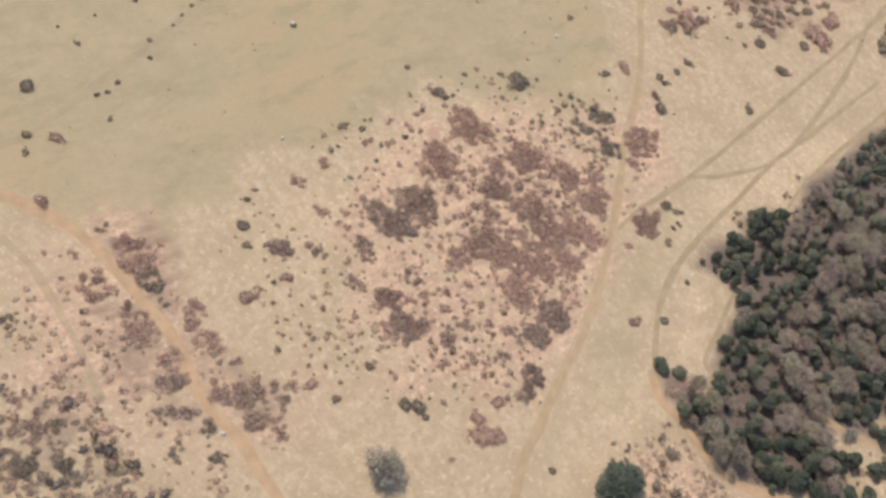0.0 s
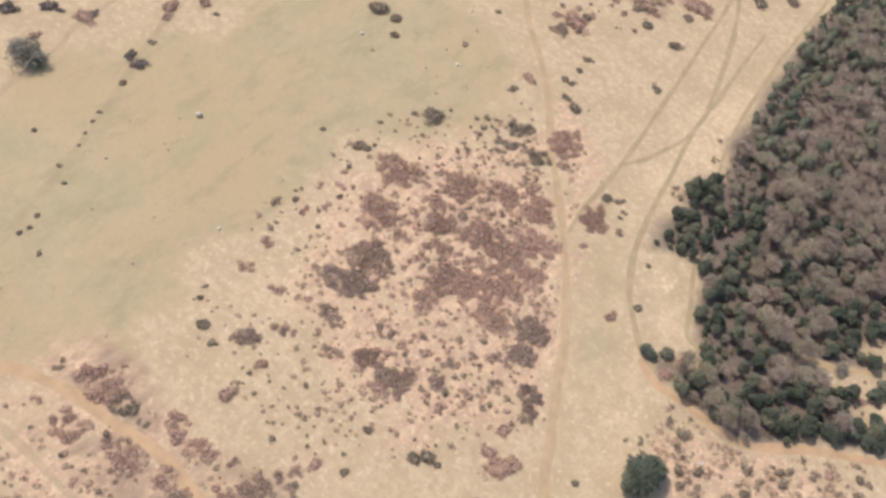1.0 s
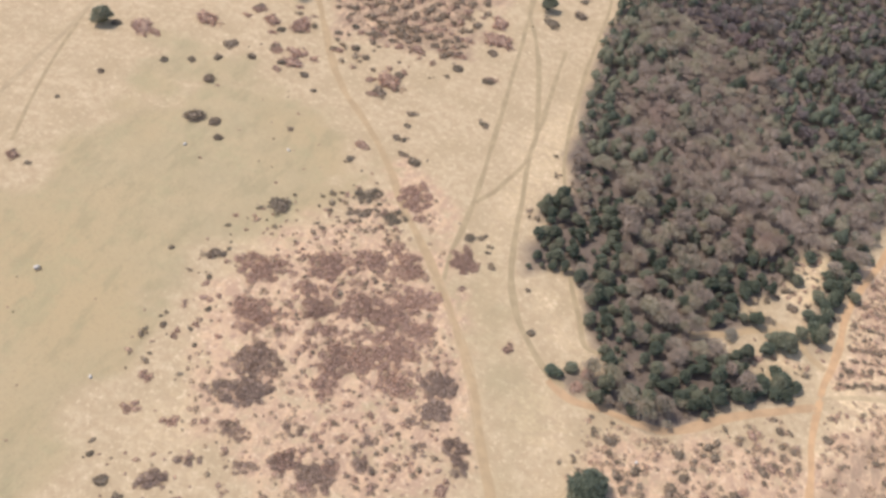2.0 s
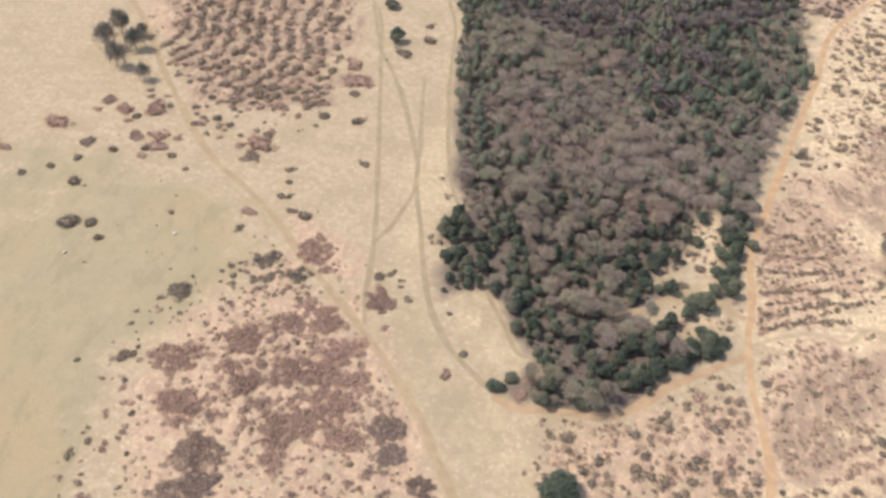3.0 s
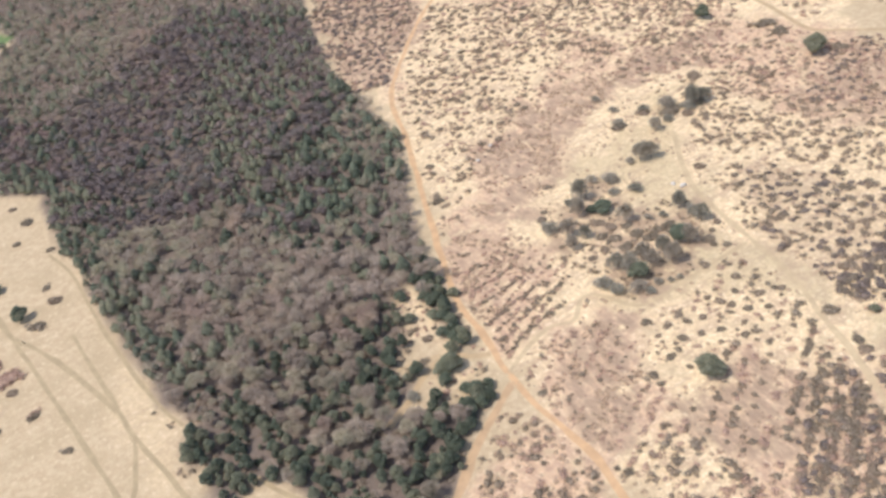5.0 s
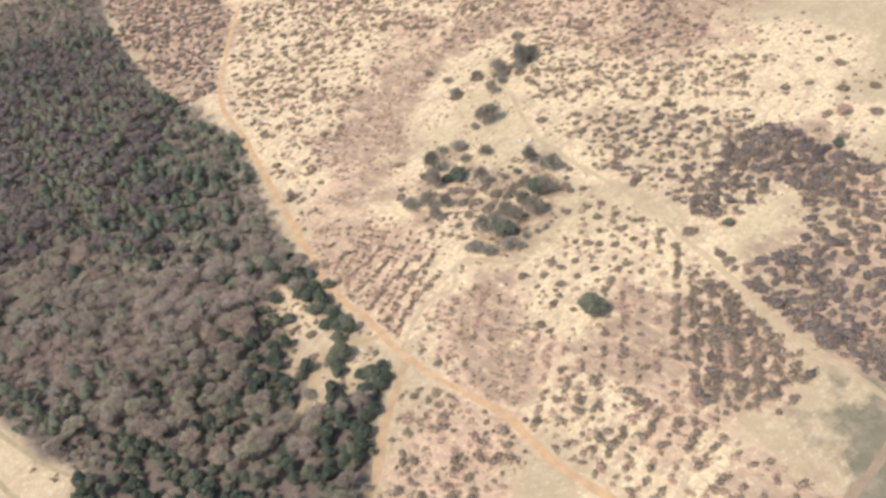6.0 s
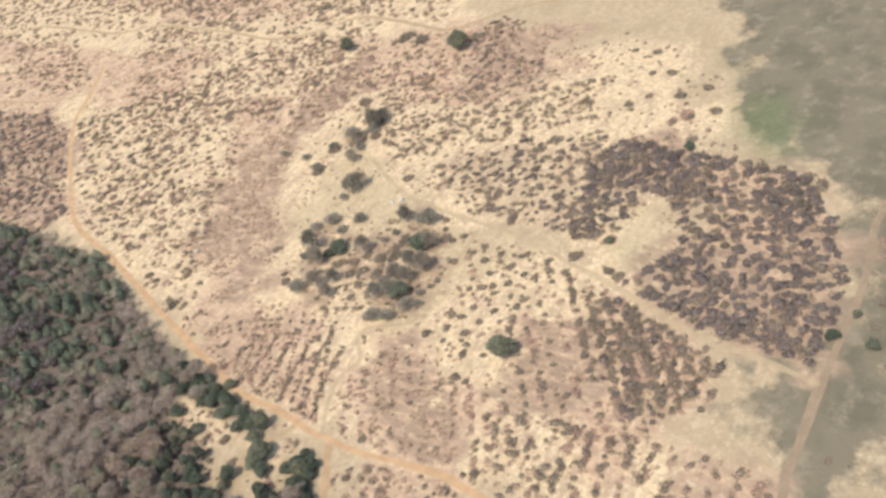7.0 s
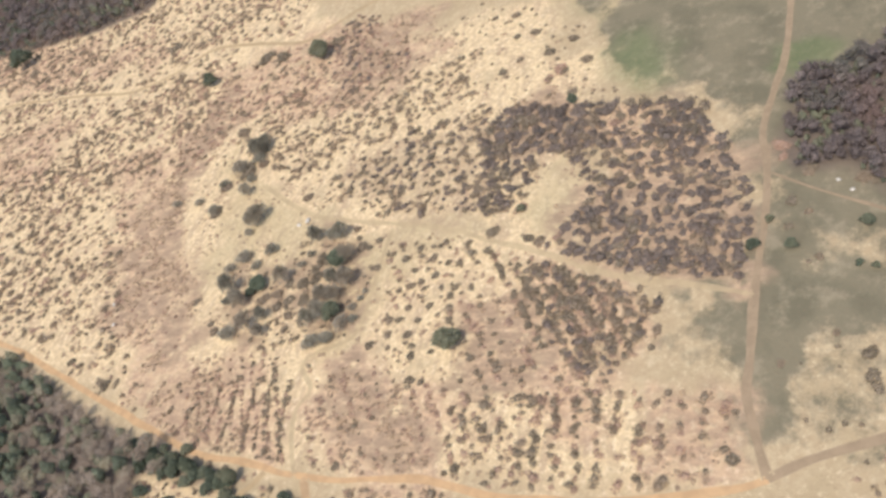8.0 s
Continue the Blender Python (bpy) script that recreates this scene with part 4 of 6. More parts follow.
BUSHES["glade trees"] = [(50.9, 225.5, 3.4, "p"), (49.3, 201.1, 2.7, "p"), (57.0, 206.3, 2.5, "p"), (42.8, 196.0, 2.5, "p"), (65.8, 273.1, 2.5, "p"), (65.0, 262.5, 2.4, "p"), (64.3, 252.4, 2.4, "p"), (64.0, 243.6, 2.3, "p"), (63.7, 234.9, 2.3, "p"), (67.1, 280.4, 2.5, "p"), (74.1, 273.0, 2.0, "p"), (70.5, 249.5, 1.9, "d"), (68.9, 241.5, 1.9, "d"), (51.2, 224.6, 2.8, "p"), (74.9, 262.4, 2.6, "p"), (77.3, 285.9, 2.5, "p"), (111.4, 408.7, 2.6, "d"), (100.6, 327.1, 3.0, "d"), (112.6, 357.4, 2.6, "d"), (102.8, 331.5, 2.3, "d"), (129.6, 281.8, 3.2, "d"), (74.1, 194.8, 1.9, "d"), (59.0, 189.9, 1.7, "d")]
BUSHES["grove"] = [(162.4, 291.0, 3.3, "t"), (167.9, 285.3, 4.6, "t"), (150.2, 283.0, 4.5, "T"), (144.8, 283.0, 3.2, "t"), (142.9, 273.1, 4.4, "T"), (148.6, 271.7, 2.6, "p"), (152.9, 269.5, 4.2, "p"), (163.7, 276.9, 3.2, "t"), (155.3, 256.3, 3.9, "T"), (163.5, 251.8, 2.4, "t"), (169.0, 249.0, 2.4, "t"), (177.5, 249.3, 3.9, "T"), (178.6, 241.5, 4.1, "t"), (178.6, 236.4, 4.1, "T"), (164.1, 231.5, 5.0, "p"), (165.7, 227.7, 3.9, "T"), (153.3, 228.7, 3.9, "T"), (152.5, 221.9, 4.4, "T"), (144.7, 230.5, 4.1, "T"), (145.2, 225.4, 3.9, "T"), (136.3, 228.3, 4.7, "T"), (133.9, 233.3, 3.9, "T"), (136.9, 223.0, 4.2, "p"), (132.4, 217.2, 4.0, "t")]
BUSHES["grove low"] = [(123.2, 227.2, 4.4, "t"), (125.0, 221.2, 3.8, "t"), (134.9, 213.5, 2.6, "t"), (140.3, 215.9, 2.4, "t"), (148.3, 212.9, 1.8, "t"), (144.9, 213.9, 1.8, "t"), (131.3, 264.0, 4.5, "T"), (127.6, 255.0, 3.6, "T"), (136.0, 258.2, 3.2, "T"), (127.5, 272.3, 4.9, "t"), (188.8, 290.1, 5.1, "T"), (194.1, 289.1, 4.7, "T"), (184.5, 292.2, 3.0, "t"), (172.4, 272.2, 3.8, "t"), (145.3, 249.9, 3.1, "d"), (153.3, 246.6, 4.0, "d"), (155.9, 240.8, 3.6, "d"), (145.1, 242.5, 3.3, "d"), (143.9, 236.6, 2.8, "d"), (148.6, 257.3, 3.2, "d"), (141.8, 254.2, 2.9, "d"), (145.9, 263.3, 3.2, "d"), (137.3, 246.7, 2.5, "d"), (154.2, 254.0, 2.5, "d"), (165.9, 241.5, 3.6, "d"), (160.8, 243.5, 2.9, "d"), (130.3, 245.0, 2.2, "d")]
BUSHES["grove north"] = [(210.4, 307.0, 3.9, "T"), (228.5, 321.5, 5.2, "t"), (238.4, 312.8, 5.5, "T"), (244.4, 312.0, 4.0, "T"), (200.6, 323.3, 4.0, "t"), (218.3, 326.9, 3.3, "t"), (207.7, 352.5, 3.1, "t"), (207.5, 337.2, 3.0, "t"), (204.4, 268.1, 3.4, "d")]
THICKETS = {}
THICKETS["near heath"] = [(-116.0, 165.3, 8.9, 8.3, 29, "b"), (-99.6, 165.0, 4.5, 3.9, 34, "b"), (-97.2, 178.1, 8.5, 7.3, 112, "b"), (-108.2, 146.9, 8.6, 7.8, 23, "b"), (-97.9, 131.6, 9.0, 8.5, 140, "g"), (-95.5, 120.7, 10.3, 6.8, 27, "g"), (-92.2, 159.6, 6.6, 5.7, 34, "b"), (-85.4, 152.9, 4.7, 3.2, 31, "b"), (-79.5, 167.1, 7.8, 7.3, 85, "b"), (-74.6, 157.8, 4.6, 2.5, 31, "b"), (-85.9, 188.0, 6.3, 5.1, 109, "b"), (-81.5, 196.9, 4.0, 3.2, 41, "b"), (-74.1, 191.5, 7.0, 6.2, 91, "b"), (-66.1, 179.2, 8.6, 7.7, 54, "b"), (-69.3, 168.4, 7.6, 6.5, 44, "b")]
THICKETS["near heath b"] = [(-58.8, 168.1, 7.1, 4.2, 33, "b"), (-63.5, 155.9, 10.9, 8.0, 34, "b"), (-70.1, 149.1, 7.0, 4.6, 116, "b"), (-76.9, 143.7, 7.3, 6.3, 115, "b"), (-75.6, 134.2, 4.5, 4.5, 106, "b"), (-56.3, 145.2, 6.4, 5.8, 47, "b"), (-44.5, 151.9, 7.2, 5.8, 40, "g"), (-40.9, 142.1, 6.3, 4.8, 36, "g"), (-28.9, 131.1, 8.3, 3.7, 112, "g"), (-101.9, 214.8, 6.3, 3.8, 35, "d"), (-98.1, 207.3, 7.4, 2.9, 33, "d"), (-88.0, 210.2, 4.3, 3.9, 66, "d"), (-94.3, 200.0, 6.1, 1.7, 32, "d"), (-86.5, 223.9, 10.3, 5.9, 112, "b"), (-80.7, 215.1, 3.4, 2.6, 42, "b")]
THICKETS["near heath c"] = [(-58.3, 204.2, 7.6, 5.2, 106, "b"), (-59.3, 217.0, 4.2, 2.5, 37, "d"), (-52.4, 214.4, 2.6, 2.0, 95, "d"), (-48.4, 207.7, 2.5, 2.0, 94, "d"), (-72.8, 105.4, 6.0, 2.7, 28, "g"), (-62.2, 106.1, 7.0, 4.6, 28, "g"), (-52.4, 114.9, 3.6, 3.2, 113, "g"), (-101.0, 84.1, 4.8, 3.4, 21, "g"), (-95.8, 93.7, 4.0, 2.3, 26, "g"), (-88.1, 107.5, 3.2, 2.4, 24, "g"), (-81.1, 99.7, 4.1, 1.8, 28, "g"), (-119.7, 99.8, 2.9, 2.4, 9, "b"), (-107.9, 101.6, 2.9, 2.4, 13, "b"), (-123.7, 112.1, 3.1, 2.2, 133, "b"), (-56.2, 123.0, 3.0, 2.6, 34, "g")]
THICKETS["near heath d"] = [(-75.4, 116.2, 2.9, 2.7, 23, "g"), (-40.2, 127.5, 3.4, 2.3, 112, "g"), (-43.1, 120.0, 2.2, 2.0, 105, "g"), (-98.7, 106.3, 2.2, 1.7, 23, "b"), (-92.4, 108.3, 2.3, 2.2, 160, "g"), (-68.5, 117.3, 3.3, 2.3, 29, "b"), (-62.5, 127.1, 2.4, 1.9, 32, "b"), (-51.2, 131.0, 2.3, 2.0, 108, "g"), (-46.2, 136.2, 2.5, 2.3, 66, "g")]
THICKETS["west heath"] = [(-128.5, 40.5, 2.3, 2.0, 62, "d"), (-120.8, 45.6, 4.7, 3.3, 65, "b"), (-116.6, 50.5, 3.9, 1.5, 66, "b"), (-114.0, 45.1, 6.2, 5.1, 64, "b"), (-106.6, 46.1, 3.9, 3.6, 60, "d"), (-110.7, 43.7, 2.1, 1.8, 159, "d"), (-108.7, 35.4, 2.1, 1.8, 163, "b"), (-115.0, 32.4, 3.7, 2.5, 63, "b"), (-110.2, 30.4, 4.4, 2.9, 63, "b"), (-123.7, 30.3, 1.8, 1.8, 21, "b"), (-99.8, 38.1, 3.8, 2.4, 63, "b"), (-95.6, 37.0, 5.2, 3.0, 63, "b"), (-99.7, 46.3, 2.1, 1.7, 63, "d"), (-94.5, 53.3, 3.5, 3.1, 156, "b"), (-90.1, 50.4, 2.9, 2.8, 161, "b")]
THICKETS["west heath b"] = [(-84.5, 52.0, 3.9, 2.9, 63, "b"), (-80.1, 53.3, 2.8, 2.4, 63, "b"), (-74.6, 56.7, 3.1, 1.9, 63, "g"), (-91.1, 36.7, 2.7, 2.3, 57, "b"), (-82.8, 40.3, 3.6, 3.3, 54, "b"), (-76.5, 38.2, 4.2, 3.2, 60, "g"), (-68.3, 36.9, 3.7, 2.7, 60, "g"), (-69.9, 32.0, 2.9, 2.2, 59, "d"), (-61.3, 41.7, 3.1, 2.7, 160, "d"), (-68.6, 50.3, 5.3, 3.3, 62, "b"), (-64.4, 55.0, 7.4, 3.9, 63, "g"), (-62.3, 62.7, 3.3, 2.4, 152, "g"), (-56.8, 53.8, 4.6, 3.2, 62, "g"), (-53.6, 59.0, 5.8, 2.2, 152, "g"), (-59.2, 31.1, 3.3, 2.1, 158, "d")]
THICKETS["west heath c"] = [(-52.4, 39.9, 3.2, 2.1, 60, "d"), (-111.6, 7.8, 2.5, 2.3, 43, "d"), (-110.4, 13.4, 2.0, 1.4, 163, "b"), (-107.6, 16.1, 1.7, 1.4, 169, "b"), (-93.2, 19.4, 2.0, 1.9, 31, "b"), (-90.3, 12.9, 2.5, 2.0, 54, "b"), (-89.3, 3.0, 3.4, 2.0, 60, "b"), (-85.7, 8.2, 1.9, 1.5, 53, "d"), (-81.1, 18.2, 2.0, 1.7, 167, "b"), (-76.1, 18.4, 1.4, 1.3, 25, "b")]
BUSHES["strip pines"] = [(65.9, 279.8, 2.6, "p"), (64.1, 267.1, 2.6, "p"), (61.8, 254.5, 2.6, "p"), (60.0, 242.8, 2.6, "p"), (58.4, 233.1, 2.6, "p"), (65.0, 251.1, 2.6, "p"), (62.7, 239.2, 2.6, "p"), (65.7, 262.2, 2.6, "p"), (68.8, 275.9, 2.6, "p"), (48.8, 219.3, 2.6, "p"), (52.9, 211.8, 2.6, "p"), (54.3, 202.6, 2.6, "p"), (49.9, 204.6, 2.6, "p")]
THICKETS["near heath edge"] = [(-72.3, 106.3, 5.3, 3.7, 70, "b"), (-60.2, 109.2, 4.6, 2.9, 68, "b"), (-92.4, 107.8, 3.3, 2.7, 80, "g"), (-82.3, 98.3, 2.8, 2.3, 74, "g"), (-108.7, 100.6, 2.5, 1.6, 70, "b"), (-113.5, 77.8, 2.2, 1.4, 68, "g"), (-56.5, 91.0, 2.4, 1.9, 70, "b"), (-96.9, 94.1, 2.4, 1.9, 73, "b"), (-52.6, 117.1, 2.6, 2.1, 135, "b"), (-86.7, 71.7, 1.3, 0.9, 66, "b")]
THICKETS["west heath low"] = [(-81.2, 0.7, 6.2, 2.9, 60, "g"), (-79.1, 7.3, 2.8, 2.4, 45, "d"), (-77.2, 12.4, 3.6, 2.0, 60, "d"), (-77.1, -4.1, 2.9, 2.1, 53, "d"), (-71.9, -2.5, 4.8, 3.4, 54, "d"), (-75.0, 6.1, 3.3, 1.8, 59, "g"), (-69.7, 5.1, 3.8, 3.1, 47, "d"), (-64.7, 6.0, 3.8, 2.8, 53, "d"), (-65.3, 10.9, 4.1, 1.8, 159, "g"), (-66.7, -2.5, 3.9, 2.0, 59, "g"), (-69.7, -7.5, 2.6, 2.2, 5, "g"), (-56.9, 11.2, 3.5, 2.0, 58, "g"), (-58.9, 15.9, 2.8, 2.3, 50, "d"), (-92.2, 0.6, 2.4, 1.8, 55, "g"), (-90.9, 6.6, 1.7, 1.5, 35, "b"), (-78.6, 18.7, 1.6, 1.4, 175, "d")]
ARC_CENTRE = (-222.5, 372.7)
HEDGE_ROWS = []
HEDGE_ROWS.append([(106.9, 230.2), (96.0, 227.6), (83.9, 223.4), (72.5, 216.8)])
HEDGE_ROWS.append([(110.9, 239.7), (99.7, 237.1), (87.3, 232.3), (71.7, 224.9)])
HEDGE_ROWS.append([(106.6, 245.6), (93.2, 242.8), (80.8, 239.1), (71.1, 236.9)])
HEDGE_ROWS.append([(107.7, 256.0), (94.2, 252.4), (83.7, 250.6), (74.5, 251.0)])
HEDGE_ROWS.append([(103.8, 262.4), (92.8, 260.4), (82.0, 259.8), (74.9, 261.9)])
HEDGE_ROWS.append([(99.6, 270.3), (90.8, 271.4), (82.3, 272.6)])
HEDGE_ROWS.append([(159.4, 153.4), (140.9, 138.6), (124.4, 124.2)])
HEDGE_ROWS.append([(165.3, 163.3), (146.2, 149.7), (126.6, 134.9)])
HEDGE_ROWS.append([(160.4, 146.9), (143.2, 131.8), (124.4, 115.4)])
HEDGE_ROWS.append([(158.7, 138.7), (140.6, 121.9), (124.5, 107.8)])
LOOSE_TUFTS = []
LOOSE_TUFTS.append([(342.4, 619.6), (322.5, 433.5), (311.8, 314.3), (335.5, 236.8), (301.1, 176.8), (248.9, 133.4), (171.3, 126.5), (118.2, 100.2), (78.9, 65.1), (67.3, 213.9), (73.9, 271.7), (98.9, 338.4), (128.5, 423.4)])
LOOSE_TUFTS.append([(276.5, 625.5), (307, 489.7), (248.5, 425.3), (166.1, 379.9), (112.8, 340.7), (89, 301.6), (128.7, 433.8), (201.3, 536.8)])
LOOSE_TUFTS.append([(-126.7, 11.3), (-126, 29.7), (-107.3, 36.4), (-71.9, 40.2), (-37.7, 44.9), (-68.2, -10.5)])
LOOSE_TUFTS.append([(-0.3, 164.9), (21.2, 167.9), (38.8, 179.1), (60.6, 197.3), (67.4, 193.4), (69.9, 156.7), (69.3, 140.3), (6.7, 140.9)])
BOULDERS = [(-57.7, 44.1, 0.76), (19.9, 156.4, 0.68), (-136.3, 103.1, 0.73), (-177.1, 128.5, 1.16), (-172.5, 202.4, 0.86), (-138.7, 220.6, 0.81), (190.6, 44.1, 0.92), (185.6, 39.9, 0.90), (189.4, 261.3, 1.50), (187.0, 264.9, 1.25), (133.1, 345.2, 1.10), (145.0, 353.7, 1.12)]
SCRUB = []
SCRUB.append((3.8, 0.6, 1.6, 0.65, "bbod", None, [(-133.7, 131.4), (-135.3, 195.4), (-101.5, 220.2), (-59.8, 186.8), (-30.1, 146.1), (-23.6, 119.2), (-37.3, 115.6), (-45.3, 92.2), (-57.2, 68.9), (-75.9, 69.7), (-103.3, 70.9), (-116.3, 79.2), (-123.8, 108.8)]))
SCRUB.append((3.2, 0.9, 2.1, 0.5, "b", None, [(-105.8, 146.4), (-82.4, 202.7), (-60.2, 185.8), (-30.1, 146.1), (-41.7, 122.8), (-61.2, 99.7), (-78, 107.6), (-85.5, 129.2)]))
SCRUB.append((4.6, 0.7, 1.8, 0.6, "bbd", None, [(-126.7, 11.3), (-126, 29.7), (-107.3, 36.4), (-71.9, 40.2), (-37.7, 44.9), (-68.2, -10.5)]))
SCRUB.append((2.9, 1.4, 3.0, 0.97, "mdob", None, [(-93.2, -1.2), (-80.9, 15.9), (-64.5, 21), (-48.8, 24.8), (-38, 24.4), (-59.5, -13.7), (-85.2, -17.8)]))
SCRUB.append((3.2, 0.8, 1.8, 0.7, "bbd", None, [(-96, 32.4), (-90.4, 43.8), (-70.6, 42.8), (-55.8, 40.7), (-69.6, 31.1)]))
SCRUB.append((3.2, 0.8, 1.8, 0.65, "bbd", None, [(-73.7, 51.1), (-63, 64.8), (-45.2, 57.2), (-55.8, 50.7)]))
SCRUB.append((3.5, 1.1, 2.8, 0.72, "bddd", None, [(-0.3, 164.9), (21.2, 167.9), (38.8, 179.1), (60.6, 197.3), (67.4, 193.4), (69.9, 156.7), (69.3, 140.3), (6.7, 140.9), (-0.9, 153.3)]))
SCRUB.append((3.6, 1.0, 2.2, 0.7, "bbbb", None, [(-91.8, 205.7), (-71.5, 198.9), (-50.3, 173.2), (-33.1, 147.6), (-31.2, 141.3), (-97.5, 142), (-120.7, 167.3), (-115.8, 176.3), (-88.3, 185.4)]))
SCRUB.append((0, 2.0, 3.4, 0.95, "oob", 'arc', [(-278.6, 510.8), (-150.4, 508.1), (-115.1, 418.1), (-110, 358.1), (-107.7, 312.7), (-125.7, 304.7), (-157.1, 305.2), (-190.7, 335.8), (-194.6, 374.8), (-224.7, 408.3), (-250.8, 433)]))
SCRUB.append((5.0, 1.1, 2.5, 0.65, "bod", None, [(-191.8, 331.3), (-126.5, 308.8), (-105.3, 312.7), (-126.2, 274.2), (-163.9, 271.2)]))
SCRUB.append((3.4, 0.9, 1.8, 0.45, "bbd", None, [(-93.3, 232.6), (-78, 233.9), (-64.7, 216.3), (-63.4, 195), (-78.5, 208.2)]))
SCRUB.append((4.2, 1.0, 2.0, 0.6, "ddb", None, [(-117.1, 214.2), (-90.2, 219.4), (-75.5, 200.2), (-63.1, 192.5), (-50.1, 171), (-72.8, 180.4), (-100.9, 183.1), (-111, 195.5)]))
SCRUB.append((3.0, 1.9, 3.9, 1, "mmmd", None, [(237.2, 187.3), (250.5, 180.2), (245.5, 152.5), (242.1, 115.6), (236.6, 94.8), (188, 72.2), (150.9, 71.2), (154.9, 110.8), (163.4, 129.1), (171.1, 144), (185.3, 129.5), (209.6, 134.8), (220.5, 156.5), (191.4, 163.6), (184.6, 171.5)]))
SCRUB.append((3.3, 1.4, 2.8, 0.85, "ddb", -145, [(158.6, 136.5), (152.5, 112.3), (135.6, 97.8), (117.1, 101.8), (113.5, 117.8)]))
SCRUB.append((3.4, 1.2, 2.4, 0.62, "bdd", -143, [(174, 212.2), (171.3, 169.9), (152.8, 120.5), (126.7, 101.8), (116, 103.4), (96.9, 117.8), (72.9, 130.3), (72.7, 153.6), (117, 159.8), (121.3, 191.5)]))
SCRUB.append((2.8, 1.0, 1.8, 0.6, "bbd", -150, [(111.7, 283.6), (120.5, 249.5), (112.9, 234.3), (69.6, 212.6), (76, 276), (93.6, 272.3)]))
SCRUB.append((3.2, 0.8, 1.9, 0.75, "bbd", -146, [(113.1, 226.3), (116.3, 192), (112.3, 162.7), (73.1, 149.7), (68.2, 204.6)]))
SCRUB.append((3.6, 1.3, 2.7, 0.75, "bdd", -170, [(103.4, 159.7), (105.6, 105), (107.1, 69.8), (78.1, 65), (71.2, 149)]))
SCRUB.append((4.6, 1.0, 2.6, 0.75, "bdd", None, [(351.1, 736.2), (346.2, 623.1), (348.4, 450.4), (371.1, 342.2), (392.1, 317.9), (415.3, 493.9), (395.5, 568.3), (391.4, 664.6), (386.6, 774.6)]))
SCRUB.append((3.2, 1.0, 2.2, 0.7, "ood", None, [(174.3, 268.3), (181.8, 235.2), (153.7, 220.3), (126.2, 213.8), (126, 238.1), (123, 271.7), (162.6, 294.5), (164.9, 272.9)]))
SCRUB.append((4.8, 1.1, 3.2, 0.75, "boo", None, [(482.4, 1276.1), (438, 417.2), (348.6, 338.5), (308.1, 416.2), (316.1, 571), (302.6, 660.9), (247.9, 585.4), (217.9, 656.3), (185.9, 729.4)]))
SCRUB.append((3.7, 1.5, 3.0, 0.85, "ddm", None, [(166.8, 158.0), (173.9, 142.5), (155.1, 113.4), (142.3, 98.3), (115.0, 99.4), (108.0, 113.5), (123.1, 130.4)]))
SCRUB.append((3.6, 1.0, 2.2, 0.95, "od", None, [(-43, 240), (-28, 220), (0, 187), (-4, 173), (25, 173), (58, 205), (42, 222), (56, 285), (-42, 285)]))
SCRUB.append((13, 0.7, 1.4, 0.6, "dd", None, [(189.8, 64.1), (183.6, 30.1), (102.7, 11.9), (86.7, 52.8), (127, 54.3)]))
SCRUB.append((5, 0.9, 1.9, 0.5, "dd", None, [(344.1, 232.8), (316.2, 169), (253.1, 136.7), (254.4, 181.3), (305, 226.6)]))
SCRUB.append((3, 0.9, 2, 0.75, "bbd", None, [(84.4, 40.2), (91.8, 28.8), (93, 12.2), (70.7, 12.8), (66.3, 49.9)]))
SCRUB.append((3, 0.8, 1.8, 0.6, "bbd", None, [(57.8, 284.4), (65.5, 282.4), (62.7, 235.1), (67, 220.3), (61.2, 210.5), (47.6, 212.1), (38.7, 219.2), (48.7, 232.3), (48.3, 251.1)]))
SCRUB.append((4.5, 0.5, 1.0, 0.5, "d", None, [(-200, 43.7), (-195.5, 66.9), (-175.6, 65.8), (-171.8, 60.5), (-188.2, 44.3)]))
SCRUB.append((14, 0.5, 1.0, 0.35, "bd", None, [(-216.4, 44.6), (-194.1, 111.6), (-160.5, 212.5), (-127.4, 217), (-127.3, 141.2), (-119.9, 81), (-129.5, 44.3), (-153.8, 21.3)]))
SCRUB.append((10, 0.5, 1.2, 0.5, "bd", None, [(-198.5, 286.3), (-125.3, 250.3), (-83, 256.3), (-80.8, 273.5), (-123.2, 292.8), (-104, 304.4), (-83.7, 296.1), (-68.2, 239.9), (-93.7, 216.6), (-121.8, 217), (-133.4, 201), (-168.3, 201.4)]))
SCRUB.append((3.4, 1.3, 2.9, 0.9, "mmbbd", None, [(167.2, 676.7), (204.3, 665.4), (210.1, 571.2), (185.0, 520.2), (138.4, 460.4), (118.6, 459.4), (124.5, 522.3), (140.8, 590.2)]))
SCRUB.append((4.1, 1.2, 3.2, 0.9, "oodb", None, [(205.3, 548.2), (225.3, 531.2), (281.9, 462.1), (242.9, 399.1), (193.0, 382.9), (157.7, 360.3), (115.3, 335.1), (110.9, 366.0), (129.5, 418.2), (147.3, 460.6)]))
SCRUB.append((4.0, 1.0, 2.5, 0.7, "bood", None, [(112.2, 363.0), (115.3, 335.1), (118.0, 304.8), (112.7, 268.6), (76.5, 274.2), (86.6, 306.6)]))
SCRUB.append((4.6, 0.8, 1.6, 0.5, "b", None, [(136.0, 352.1), (177.4, 379.0), (206.1, 378.6), (230.8, 376.9), (266.3, 375.3), (292.0, 367.2), (264.8, 347.3), (215.3, 351.9), (186.6, 339.6), (157.2, 312.5), (126.4, 290.9), (116.7, 303.2)]))
